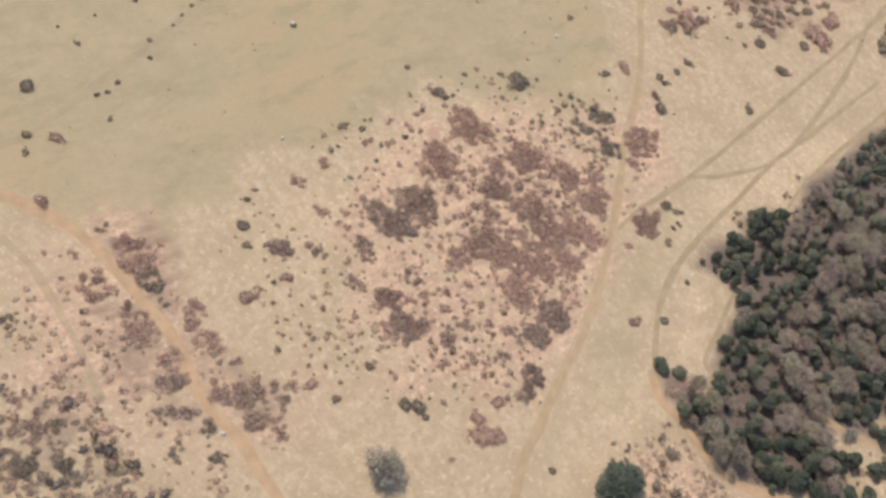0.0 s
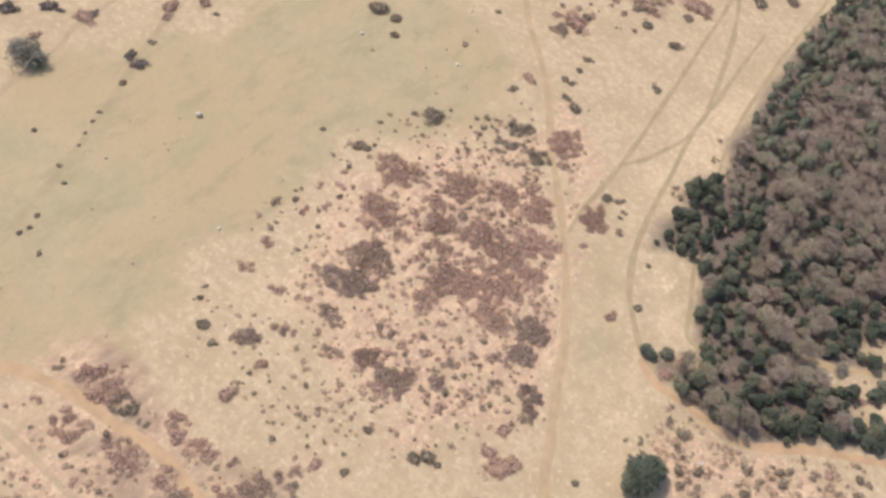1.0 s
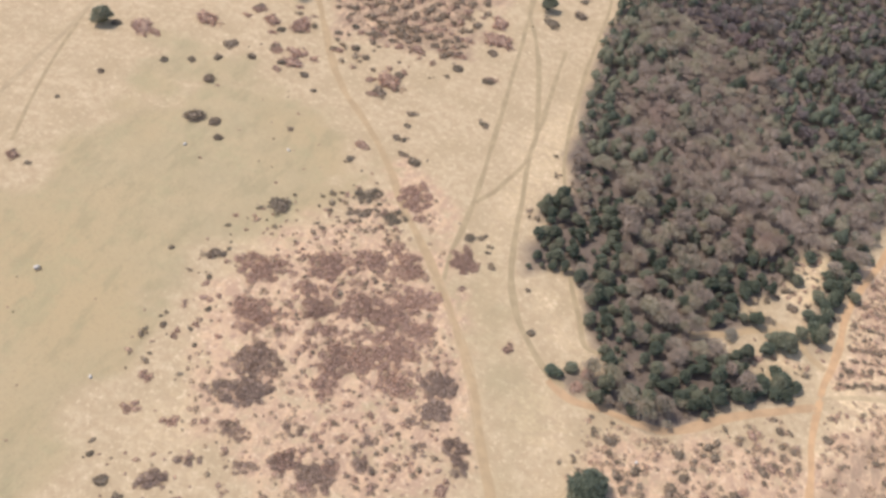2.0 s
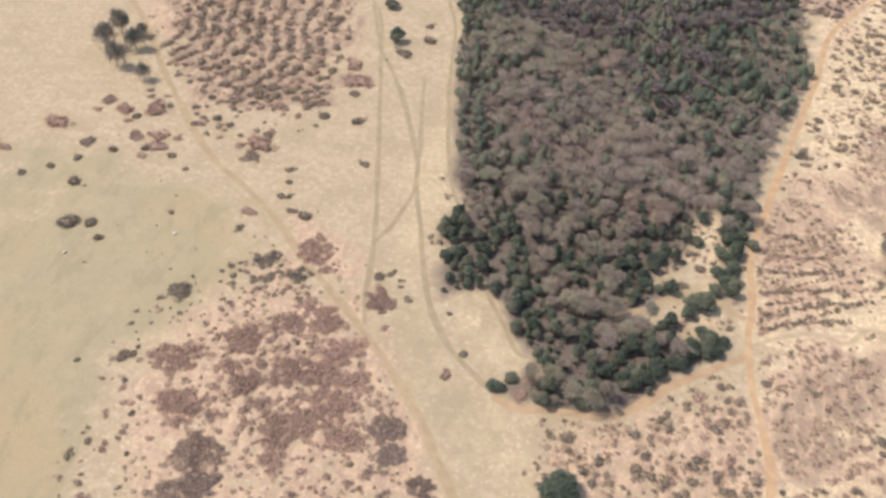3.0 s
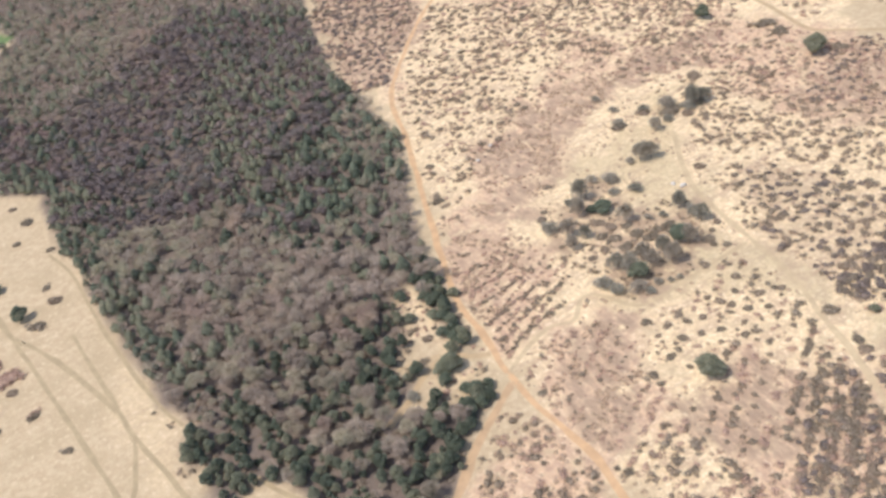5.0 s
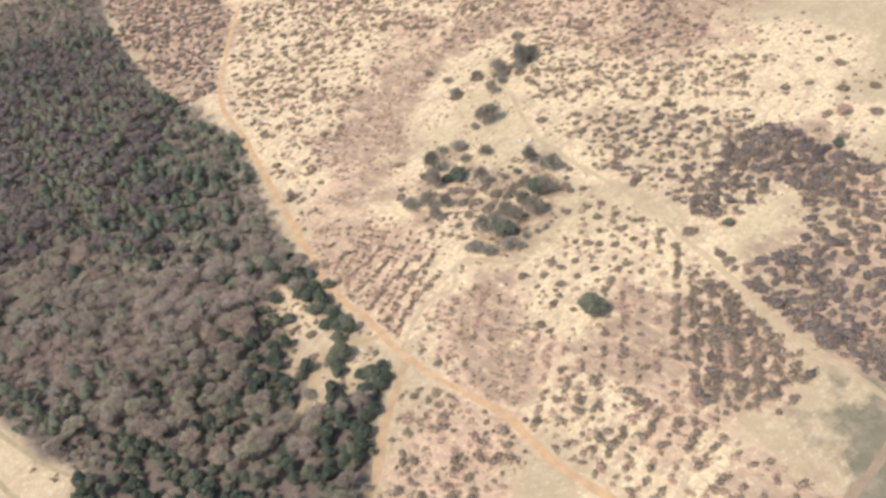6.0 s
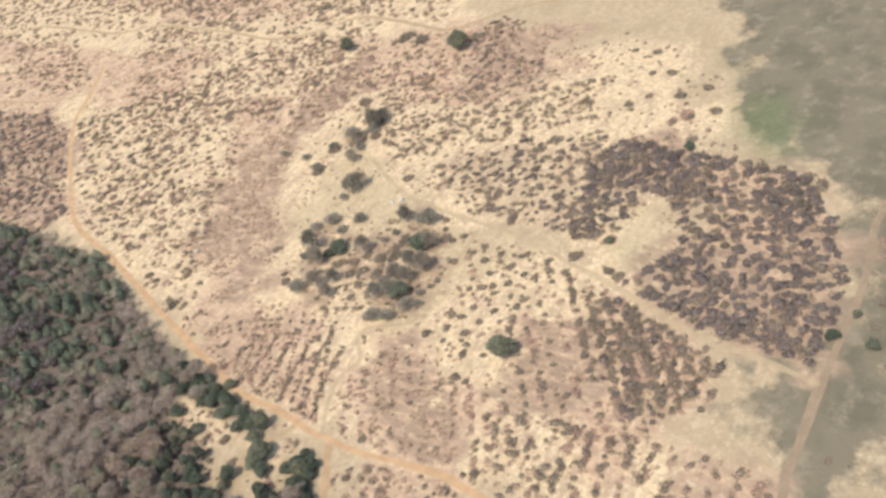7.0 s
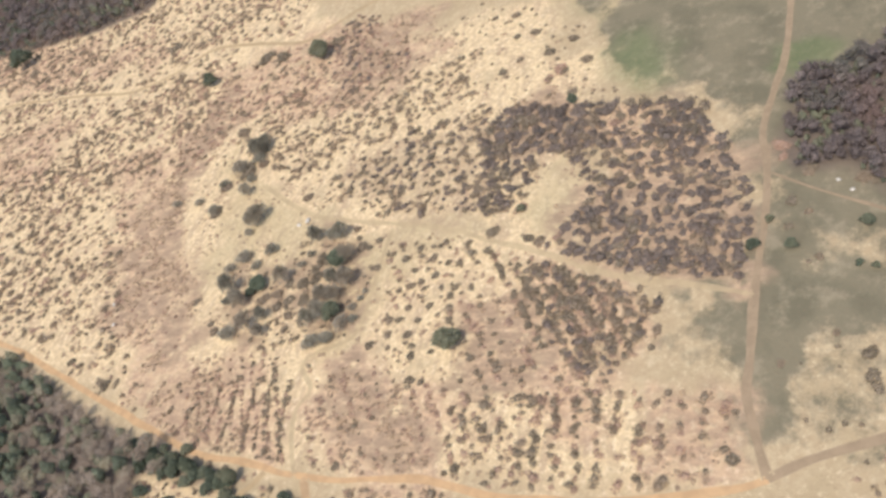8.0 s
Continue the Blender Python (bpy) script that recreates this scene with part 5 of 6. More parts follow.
SCRUB.append((4.0, 1.0, 2.8, 0.8, "bbo", None, [(281.9, 462.1), (328.4, 394.9), (334.7, 305.7), (348.2, 249.6), (302.0, 261.3), (264.0, 290.8), (245.8, 330.1), (233.0, 370.0), (250.1, 396.9)]))
SCRUB.append((3.7, 1.3, 3.0, 0.88, "ood", None, [(252.4, 327.9), (291.5, 247.6), (288.9, 211.5), (263.5, 196.7), (244.2, 235.1), (219.1, 291.0)]))
SCRUB.append((3.8, 1.4, 3.0, 0.92, "ddm", None, [(200.7, 251.1), (218.2, 255.0), (256.7, 195.5), (194.8, 156.4), (187.2, 195.5), (190.7, 221.2)]))
SCRUB.append((3.4, 1.2, 2.4, 0.9, "bm", None, [(283.7, 294.9), (323.6, 320.0), (345.8, 296.5), (294.6, 250.5), (285.4, 268.1)]))
SCRUB.append((4.6, 1.2, 3.0, 0.8, "oob", None, [(327.2, 604.4), (342.0, 556.2), (314.9, 373.6), (308.8, 301.4), (263.9, 277.7), (255.3, 328.3), (231.1, 334.0), (239.8, 524.4)]))


# ---- arithmetic of the plan ----
def lattice(ix, iy, seed):
    h = (ix * 374761393 + iy * 668265263 + seed * 1442695041) & 0xFFFFFFFF
    h = ((h ^ (h >> 13)) * 1274126177) & 0xFFFFFFFF
    return ((h ^ (h >> 16)) & 0xFFFF) / 65535.0


def rough_field(x, y, size, seed):
    """Smooth noise in 0..1 over the plan."""
    u, v = np.asarray(x, float) / size, np.asarray(y, float) / size
    iu, iv = np.floor(u).astype(np.int64), np.floor(v).astype(np.int64)
    fu, fv = u - iu, v - iv
    fu, fv = fu * fu * (3 - 2 * fu), fv * fv * (3 - 2 * fv)
    a, b = lattice(iu, iv, seed), lattice(iu + 1, iv, seed)
    c, d = lattice(iu, iv + 1, seed), lattice(iu + 1, iv + 1, seed)
    return (a * (1 - fu) + b * fu) * (1 - fv) + (c * (1 - fu) + d * fu) * fv


def ground_height(x, y):
    return 1.2 * (rough_field(x, y, 90, 3) - 0.5) + 0.3 * (rough_field(x, y, 31, 4) - 0.5)


def depth_inside(x, y, outline):
    """Metres inside (positive) or outside (negative) an outline of the plan."""
    x, y = np.asarray(x, float), np.asarray(y, float)
    inside, far = np.zeros(x.shape, bool), np.full(x.shape, 1e9)
    for (ax, ay), (bx, by) in zip(outline, outline[1:] + outline[:1]):
        cross = (ay > y) != (by > y)
        with np.errstate(divide="ignore", invalid="ignore"):
            inside ^= cross & (x < (bx - ax) * (y - ay) / (by - ay) + ax)
        length = max((bx - ax) ** 2 + (by - ay) ** 2, 1e-6)
        k = np.clip(((x - ax) * (bx - ax) + (y - ay) * (by - ay)) / length, 0, 1)
        far = np.minimum(far, np.hypot(x - ax - k * (bx - ax), y - ay - k * (by - ay)))
    return np.where(inside, far, -far)


def smooth_line(points, step=2.0):
    """A curve through the points, sampled evenly."""
    p = [np.array(q, float) for q in points]
    p = [2 * p[0] - p[1], *p, 2 * p[-1] - p[-2]]
    out = []
    for a, b, c, d in zip(p, p[1:], p[2:], p[3:]):
        n = max(2, int(np.linalg.norm(c - b) / step))
        for k in range(n):
            t = k / n
            out.append(0.5 * (2 * b + (c - a) * t + (2 * a - 5 * b + 4 * c - d) * t * t + (3 * b - a - 3 * c + d) * t ** 3))
    return np.array(out + [p[-2]])


# ---- ground ----
def axis(fine_low, fine_high, step):
    near = list(np.arange(fine_low, fine_high + 0.1, step))
    out, gap = [], step
    low, high = near[0], near[-1]
    while high < 4900:
        gap *= 1.35
        low, high = low - gap, high + gap
        out += [low, high]
    return np.array(sorted(out + near))


def layers_at(x, y):
    """How much of each kind of ground lies at places of the plan."""
    wobble = 26 * (rough_field(x, y, 23, 6) - 0.5) + 16 * (rough_field(x, y, 9, 7) - 0.5) + 8 * (rough_field(x, y, 4, 8) - 0.5)
    layers = {name: np.zeros(len(x)) for name in ("heath", "mat", "meadow", "sand", "olive", "lush", "litter")}
    for name, soft, outline in ZONES:
        w = np.clip(0.5 + (depth_inside(x, y, outline) + wobble * min(1.0, soft / 10) * (0.35 if name == "lush" else 1)) / soft, 0, 1)
        faint = 0.45 if name.endswith("faint") else 1.0
        name = name.replace("faint", "")
        layers[name] = np.maximum(layers[name], faint * w * w * (3 - 2 * w))
    for outline in WOODS:
        w = np.clip(0.4 + (depth_inside(x, y, outline) + 0.2 * wobble) / 5, 0, 1)
        layers["litter"] = np.maximum(layers["litter"], w)
    return layers


def build_ground():
    xs, ys = axis(-340, 480, 3.1), axis(-90, 900, 3.1)
    gx, gy = np.meshgrid(xs, ys)
    x, y = gx.ravel(), gy.ravel()
    flat = np.clip(1.5 - np.hypot(x - 60, y - 300) / 900, 0, 1)
    z = ground_height(x, y) * flat
    nx, ny = len(xs), len(ys)
    q = (np.arange(ny - 1)[:, None] * nx + np.arange(nx - 1)[None]).ravel()
    mesh = bpy.data.meshes.new("ground")
    mesh.from_pydata(np.stack([x, y, z], 1).tolist(), [], np.stack([q, q + 1, q + nx + 1, q + nx], 1).tolist())
    layers = layers_at(x, y)
    for name, values in layers.items():
        mesh.attributes.new(name, "FLOAT", "POINT").data.foreach_set("value", values.astype(np.float32))
    mesh.polygons.foreach_set("use_smooth", np.ones(len(mesh.polygons), bool))
    mesh.materials.append(GROUND)
    return tagged(new("ground", mesh), "dry tan heath and meadow ground with bare patches", "ground", kind="structure")


build_ground()


# ---- tracks ----
def build_track(name, width, look_of, points, seed, label):
    line = smooth_line(points)
    ahead = np.gradient(line, axis=0)
    ahead /= np.linalg.norm(ahead, axis=1)[:, None] + 1e-9
    side = np.stack([-ahead[:, 1], ahead[:, 0]], 1)
    rows, verts, across, faces = (-1.0, -0.72, -0.45, -0.15, 0.15, 0.45, 0.72, 1.0), [], [], []
    depth = (0.05, 0.055, 0.03, 0.075, 0.075, 0.03, 0.055, 0.05)
    worn = (-0.4, 0.6, 1.3, 0.75, 0.75, 1.3, 0.6, -0.4)
    for k, u in enumerate(rows):
        wide = width * 0.5 * (0.62 + 0.85 * rough_field(line[:, 0] * (1 + 0.01 * k), line[:, 1], 9, seed + (k > 3)))
        p = line + side * (u * wide)[:, None]
        z = ground_height(p[:, 0], p[:, 1]) + depth[k]
        verts.append(np.column_stack([p, z]))
        across.append(np.full(len(line), worn[k]))
    n = len(line)
    for k in range(len(rows) - 1):
        for i in range(n - 1):
            faces.append((k * n + i, k * n + i + 1, (k + 1) * n + i + 1, (k + 1) * n + i)[::-1])
    mesh = bpy.data.meshes.new(name)
    mesh.from_pydata(np.concatenate(verts).tolist(), [], faces)
    mesh.attributes.new("across", "FLOAT", "POINT").data.foreach_set("value", np.concatenate(across).astype(np.float32))
    flat = np.concatenate(verts)
    for layer, values in layers_at(flat[:, 0], flat[:, 1]).items():
        mesh.attributes.new(layer, "FLOAT", "POINT").data.foreach_set("value", values.astype(np.float32))
    mesh.polygons.foreach_set("use_smooth", np.ones(len(mesh.polygons), bool))
    mesh.materials.append(TRACK[look_of])
    tagged(new(name, mesh), label, "track", kind="structure")


for n, (name, width, look_of, label, points) in enumerate(TRACKS):
    build_track(name, width, look_of, points, 20 + n, label)


# ---- plants: shapes ----
def ball(subdivisions):
    bm = bmesh.new()
    bmesh.ops.create_icosphere(bm, subdivisions=subdivisions, radius=1)
    v = np.array([p.co[:] for p in bm.verts])
    f = np.array([[p.index for p in q.verts] for q in bm.faces])
    bm.free()
    return v, f


BALLS = {n: ball(n) for n in (1, 2, 3)}


def lobed(dirs, centres, radii):
    """How far the union of some round lobes reaches along each direction."""
    along = dirs @ centres.T
    inside = along ** 2 - (centres ** 2).sum(1)[None] + radii[None] ** 2
    reach = np.where(inside > 0, along + np.sqrt(np.maximum(inside, 0)), 0.05)
    return reach.max(1)


def sprigs(rng, points, out, size, count, lean):
    """Small blades round a surface: twig ends or needle tufts."""
    pick = rng.integers(0, len(points), count)
    base = points[pick] + rng.normal(0, 0.05, (count, 3))
    way = out[pick] * lean + rng.normal(0, 0.55, (count, 3))
    way /= np.linalg.norm(way, axis=1)[:, None] + 1e-9
    other = np.cross(way, rng.normal(0, 1, (count, 3)))
    other /= np.linalg.norm(other, axis=1)[:, None] + 1e-9
    length = size * rng.uniform(0.6, 1.4, (count, 1))
    v = np.stack([base - way * length * 0.25 - other * length * 0.32, base - way * length * 0.25 + other * length * 0.32, base + way * length * 0.8], 1)
    return v.reshape(-1, 3), np.arange(3 * count).reshape(-1, 3)


def joined(pieces):
    verts, faces, start = [], [], 0
    for v, f in pieces:
        verts.append(v)
        faces.append(f + start)
        start += len(v)
    return np.concatenate(verts), np.concatenate(faces)


def crown_bare(seed, detail, blades, blade=0.17, core=0.52):
    """A leafless crown, about 1 in radius, its middle at the origin: a thin inner mass and a haze of twigs."""
    rng = np.random.default_rng(seed)
    dirs, faces = BALLS[detail]
    count = rng.integers(7, 12)
    c = rng.normal(0, 1, (count, 3))
    c *= (rng.uniform(0.35, 0.68, count) / np.linalg.norm(c, axis=1))[:, None]
    c[:, 2] = np.abs(c[:, 2]) * 0.8 - 0.15
    lobes = rng.uniform(0.30, 0.50, count)
    v = dirs * (lobed(dirs, c, lobes) * core * rng.uniform(0.85, 1.12, len(dirs)))[:, None] * (1, 1, 0.9)
    spray = rng.normal(0, 1, (600, 3))
    spray[:, 2] = np.where(spray[:, 2] < -0.3, -spray[:, 2], spray[:, 2])
    spray /= np.linalg.norm(spray, axis=1)[:, None]
    ends = spray * (lobed(spray, c, lobes) * rng.uniform(0.6, 1.08, 600))[:, None] * (1, 1, 0.92)
    return joined([(v, faces), sprigs(rng, ends, spray, blade, blades, 0.7)])


def crown_pine(seed, detail, blades, tall=1.5):
    """A ragged conifer crown, about 1 in radius, from its foot at 0 up to 2 * tall."""
    rng = np.random.default_rng(seed)
    dirs, faces = BALLS[detail]
    level = np.linspace(-0.62, 0.8, 9)
    turn = np.arange(9) * 2.4 + rng.uniform(0, 6)
    spread = (0.85 - level) * 0.36 * rng.uniform(0.6, 1.3, 9)
    c = np.column_stack([np.cos(turn) * spread, np.sin(turn) * spread, level])
    r = lobed(dirs, c, (0.95 - level) * 0.30 + 0.06) * rng.uniform(0.78, 1.1, len(dirs))
    v = dirs * r[:, None] * (1.15, 1.15, tall)
    mid = v[faces].mean(1)
    out = mid / (np.linalg.norm(mid, axis=1)[:, None] + 1e-9)
    v, f = joined([(v, faces), sprigs(rng, mid, out * (1, 1, 0.4), 0.22, blades, 1.2)])
    v[:, 2] -= v[:, 2].min()
    return v, f


def dome(seed, detail, blades, flat=0.75, blade=0.3):
    """A thicket of many small humps, about 1 in radius, that sits on the ground at 0."""
    rng = np.random.default_rng(seed)
    dirs, faces = BALLS[detail]
    count = rng.integers(7, 14)
    turn = rng.uniform(0, 6.3, count)
    far = rng.uniform(0.1, 0.85, count) * (0.75 + 0.35 * np.cos(turn - rng.uniform(0, 6.3)) ** 2)
    c = np.column_stack([np.cos(turn) * far, np.sin(turn) * far * rng.uniform(0.6, 1.0), rng.uniform(0, 0.3, count)])
    lobes = rng.uniform(0.22, 0.42, count)
    c[0], lobes[0] = (0, 0, 0.05), 0.42
    v = dirs * (lobed(dirs, c, lobes) * 0.86 * rng.uniform(0.9, 1.08, len(dirs)))[:, None]
    v[:, 2] = np.maximum(v[:, 2] * flat, -0.08)
    faces = faces[(v[faces][:, :, 2] > -0.079).any(1)]
    spray = rng.normal(0, 1, (250, 3)) * (1, 1, 0.6)
    spray[:, 2] = np.abs(spray[:, 2])
    spray /= np.linalg.norm(spray, axis=1)[:, None]
    ends = spray * (lobed(spray, c, lobes) * rng.uniform(0.62, 1.12, 250))[:, None] * (1, 1, flat)
    return joined([(v, faces), sprigs(rng, ends, spray, blade, blades, 0.6)])


def stem(height, thick, lean, seed, limbs=4):
    """A tapered, leaning trunk with a few limbs."""
    rng = np.random.default_rng(seed)

    def limb(a, b, ra, rb, sides=6):
        way = (b - a) / np.linalg.norm(b - a)
        u = np.cross(way, (0.3, 0.9, 0.2))
        u /= np.linalg.norm(u)
        w = np.cross(way, u)
        ring = [np.cos(k * 2 * np.pi / sides) * u + np.sin(k * 2 * np.pi / sides) * w for k in range(sides)]
        v = np.array([a + p * ra for p in ring] + [b + p * rb for p in ring])
        f = []
        for k in range(sides):
            m = (k + 1) % sides
            f += [(k, m, sides + m), (k, sides + m, sides + k)]
        return v, np.array(f)

    foot, top = np.array((0, 0, -0.2)), np.array((lean, lean * 0.5, height))
    pieces = [limb(foot, top, thick, thick * 0.35)]
    for k in range(limbs):
        start = foot + (top - foot) * rng.uniform(0.45, 0.85)
        turn = rng.uniform(0, 6.3)
        pieces.append(limb(start, start + np.array((np.cos(turn), np.sin(turn), 0.9)) * height * 0.22, thick * 0.4, thick * 0.1, 4))
    return joined(pieces)


def mesh_of(name, v, f, mat):
    mesh = bpy.data.meshes.new(name)
    mesh.from_pydata(v.tolist(), [], f.tolist())
    mesh.polygons.foreach_set("use_smooth", np.ones(len(mesh.polygons), bool))
    mesh.materials.append(mat)
    return mesh


def bulk(name, pool, rows, mats, label, category):
    """Many plants in one mesh. pool: shapes as lists of (verts, faces, slot); rows: shape, x, y, z, size, height, turn, tint."""
    verts, faces, slots, tints, start = [], [], [], [], 0
    for shape, x, y, z, size, high, turn, tint in rows:
        c, s = math.cos(turn) * size, math.sin(turn) * size
        for v, f, slot in pool[int(shape)]:
            p = np.column_stack([v[:, 0] * c - v[:, 1] * s + x, v[:, 0] * s + v[:, 1] * c + y, v[:, 2] * high + z])
            verts.append(p)
            faces.append(f + start)
            slots.append(np.full(len(f), slot))
            tints.append(np.full(len(p), tint))
            start += len(p)
    if not verts:
        return
    v, f = np.concatenate(verts), np.concatenate(faces)
    mesh = bpy.data.meshes.new(name)
    mesh.vertices.add(len(v))
    mesh.vertices.foreach_set("co", v.astype(np.float32).ravel())
    mesh.loops.add(3 * len(f))
    mesh.loops.foreach_set("vertex_index", f.astype(np.int32).ravel())
    mesh.polygons.add(len(f))
    mesh.polygons.foreach_set("loop_start", np.arange(0, 3 * len(f), 3, dtype=np.int32))
    mesh.polygons.foreach_set("use_smooth", np.ones(len(f), bool))
    mesh.polygons.foreach_set("material_index", np.concatenate(slots).astype(np.int32))
    mesh.attributes.new("tint", "FLOAT", "POINT").data.foreach_set("value", np.concatenate(tints).astype(np.float32))
    mesh.update(calc_edges=True)
    for m in mats:
        mesh.materials.append(m)
    tagged(new(name, mesh), label, category, kind="stuff")


# ---- the woods ----
def tree_kind(name, crowns, trunk_data, mat):
    """Prototype trees, one for each crown shape: an Empty at the foot with its trunk and crown."""
    out = []
    for k, (v, f) in enumerate(crowns):
        foot = new(name)
        for part_name, (pv, pf), m in (("trunk", trunk_data[k], BARK), ("crown", (v, f), mat)):
            ob = new(part_name, mesh_of(part_name, pv, pf, m))
            ob.parent = foot
        out.append(foot)
    return out


def raised(shape, up, size):
    v, f = shape
    return v * size + (0, 0, up), f


def set_tree(pool, used, index, x, y, size, turn, tint_free, high=1.0):
    """Stands a tree of the pool at x, y; the prototype itself is the first."""
    m = pose(x, y, float(ground_height(x, y)), 0, 0, math.degrees(turn))
    src = pool[index]
    ob = src if index not in used else copy_thing(src, m)
    used.add(index)
    ob.matrix_basis = m @ Matrix.Diagonal((size, size, size * high, 1))
    return ob


bare_near = [raised(crown_bare(100 + k, 2, 1500), 6.6, 4.3) for k in range(7)]
pine_near = [raised(crown_pine(200 + k, 2, 1300, 0.95 + 0.1 * k), 1.2, 2.9) for k in range(6)]
bare_trees = tree_kind("bare_tree", bare_near, [stem(6.5, 0.22, 0.4, 300 + k) for k in range(7)], BARE_TWIGS)
pine_trees = tree_kind("pine_tree", pine_near, [stem(5.5, 0.18, 0.1, 320 + k, 0) for k in range(6)], PINE_NEEDLES)
for k, ob in enumerate(bare_trees):
    tagged(ob, "leafless grey-brown broadleaf tree with a rounded twiggy crown", "tree", "trees of the wood")
for k, ob in enumerate(pine_trees):
    tagged(ob, "dark green pine with a ragged pointed crown", "pine", "pines of the wood")
low_trees = tree_kind("low_bare_tree", [raised(crown_bare(130 + k, 2, 1500), 2.3, 4.0) for k in range(6)], [stem(2.6, 0.2, 0.4, 340 + k) for k in range(6)], GROVE_TWIGS)
for ob in low_trees:
    tagged(ob, "free-standing leafless brown tree on the heath", "tree", "single bare trees on the heath")
used_low = set()
bare_far = [[(*raised(crown_bare(400 + k, 1, 300, 0.22, 0.7), 6.6, 4.3), 0), (*stem(6.5, 0.22, 0.4, 420 + k, 0), 1)] for k in range(7)]
bare_far += [[(*raised(crown_bare(460 + k, 1, 110, 0.26, 0.76), 6.6, 4.3), 0)] for k in range(7)]
pine_far = [[(*raised(crown_pine(440 + k, 1, 190, 1.0 + 0.12 * k), 1.2, 2.9), 0)] for k in range(5)]
pine_far += [[(*raised(crown_pine(480 + k, 1, 64, 1.0 + 0.12 * k), 1.2, 2.9), 0)] for k in range(5)]

rng = np.random.default_rng(5)
used_bare, used_pine, far_bare, far_shaded, far_pine = set(), set(), [], [], []
near_count = {"bare": 0, "pine": 0}
WOOD_GAP, WOOD_SIZE = (4.3, 2.7, 4.6), (0.97, 0.8, 1.0)
for w, outline in enumerate(WOODS):
    o = np.array(outline)
    gap = WOOD_GAP[w]
    gx, gy = np.meshgrid(np.arange(o[:, 0].min(), o[:, 0].max(), gap), np.arange(o[:, 1].min(), min(o[:, 1].max(), 930), gap))
    spots = np.stack([gx.ravel(), gy.ravel()], 1) + rng.uniform(-0.5, 0.5, (gx.size, 2)) * gap
    spots = spots[depth_inside(spots[:, 0], spots[:, 1], outline) > 0.7]
    for glade in GLADES:
        spots = spots[depth_inside(spots[:, 0], spots[:, 1], glade) < 0.5]
    share = np.full(len(spots), 0.2)
    for s, area in CONIFERS:
        share = np.where(depth_inside(spots[:, 0], spots[:, 1], area) > -1, np.maximum(share, s), share)
    share = share * (0.45 + 1.1 * rough_field(spots[:, 0], spots[:, 1], 16, 15))
    # trees that take the twigs with shade in their colour; all of the outer woods
    shaded = np.full(len(spots), w > 0)
    for area in SHADED_GROVES:
        shaded |= depth_inside(spots[:, 0], spots[:, 1], area) > 14 * (rough_field(spots[:, 0], spots[:, 1], 12, 19) - 0.5)
    chance = rng.uniform(size=(len(spots), 6))
    for (x, y), part_pine, dark, (pick, size, turn, tint, kind, high) in zip(spots, share, shaded, chance):
        pine = kind < part_pine
        scale = (0.5 + 0.85 * size ** 1.4) * ((0.84 if y < 280 else 1.12) if pine else 0.86) * WOOD_SIZE[w]
        if w == 0 and y < 280 and not dark and near_count["pine" if pine else "bare"] < 300:
            near_count["pine" if pine else "bare"] += 1
            if pine:
                set_tree(pine_trees, used_pine, int(pick * 6), x, y, scale, turn * 6.3, tint, 0.66 + 0.4 * high)
            else:
                set_tree(bare_trees, used_bare, int(pick * 7), x, y, scale, turn * 6.3, tint, 0.7 + 0.3 * high)
        else:
            shapes = 5 if pine else 7
            tint = min(0.99, max(0.0, 1.5 * float(rough_field(x, y, 42, 17)) - 0.25 + 0.5 * (tint - 0.5)))
            row = (int(pick * shapes) + (shapes if y > 430 or w else 0), x, y, float(ground_height(x, y)), scale, scale * (0.66 + 0.36 * high), turn * 6.3, tint)
            (far_pine if pine else far_shaded if dark else far_bare).append(row)
bulk("broadleaf_wood", bare_far, far_bare, [BARE_TWIGS, BARK], "wood of leafless grey-brown broadleaf trees", "woodland")
bulk("dark_wood", bare_far, far_shaded, [SHADED_TWIGS, BARK], "dense wood of mauve-brown leafless trees, shade put into the colour", "woodland")
bulk("pine_wood", pine_far, far_pine, [PINE_NEEDLES], "dark green pines standing among the bare trees", "woodland")


# ---- single trees and bushes ----
bush_shapes = {"b": [dome(500 + k, 2, 760, 0.55, 0.2) for k in range(6)], "d": [dome(520 + k, 2, 760, 0.7, 0.2) for k in range(6)],
               "m": [dome(540 + k, 2, 760, 0.6, 0.2) for k in range(6)]}
bush_meshes = {"b": [mesh_of("heath_bush", v, f, BUSH_TWIGS) for v, f in bush_shapes["b"]],
               "d": [mesh_of("dark_bush", v, f, BUSH_OLIVE) for v, f in bush_shapes["d"]],
               "m": [mesh_of("heather_bush", v, f, DARK_HEATHER) for v, f in bush_shapes["m"]]}
bush_name = {"b": ("heath_bush", "leafless mauve-brown heath bush on dry grass", "bush"),
             "d": ("dark_bush", "dull olive-brown rounded bush on dry grass", "bush"),
             "m": ("heather_bush", "dark mauve-brown bush in dense heather", "bush")}
rng = np.random.default_rng(8)
TAKEN = []
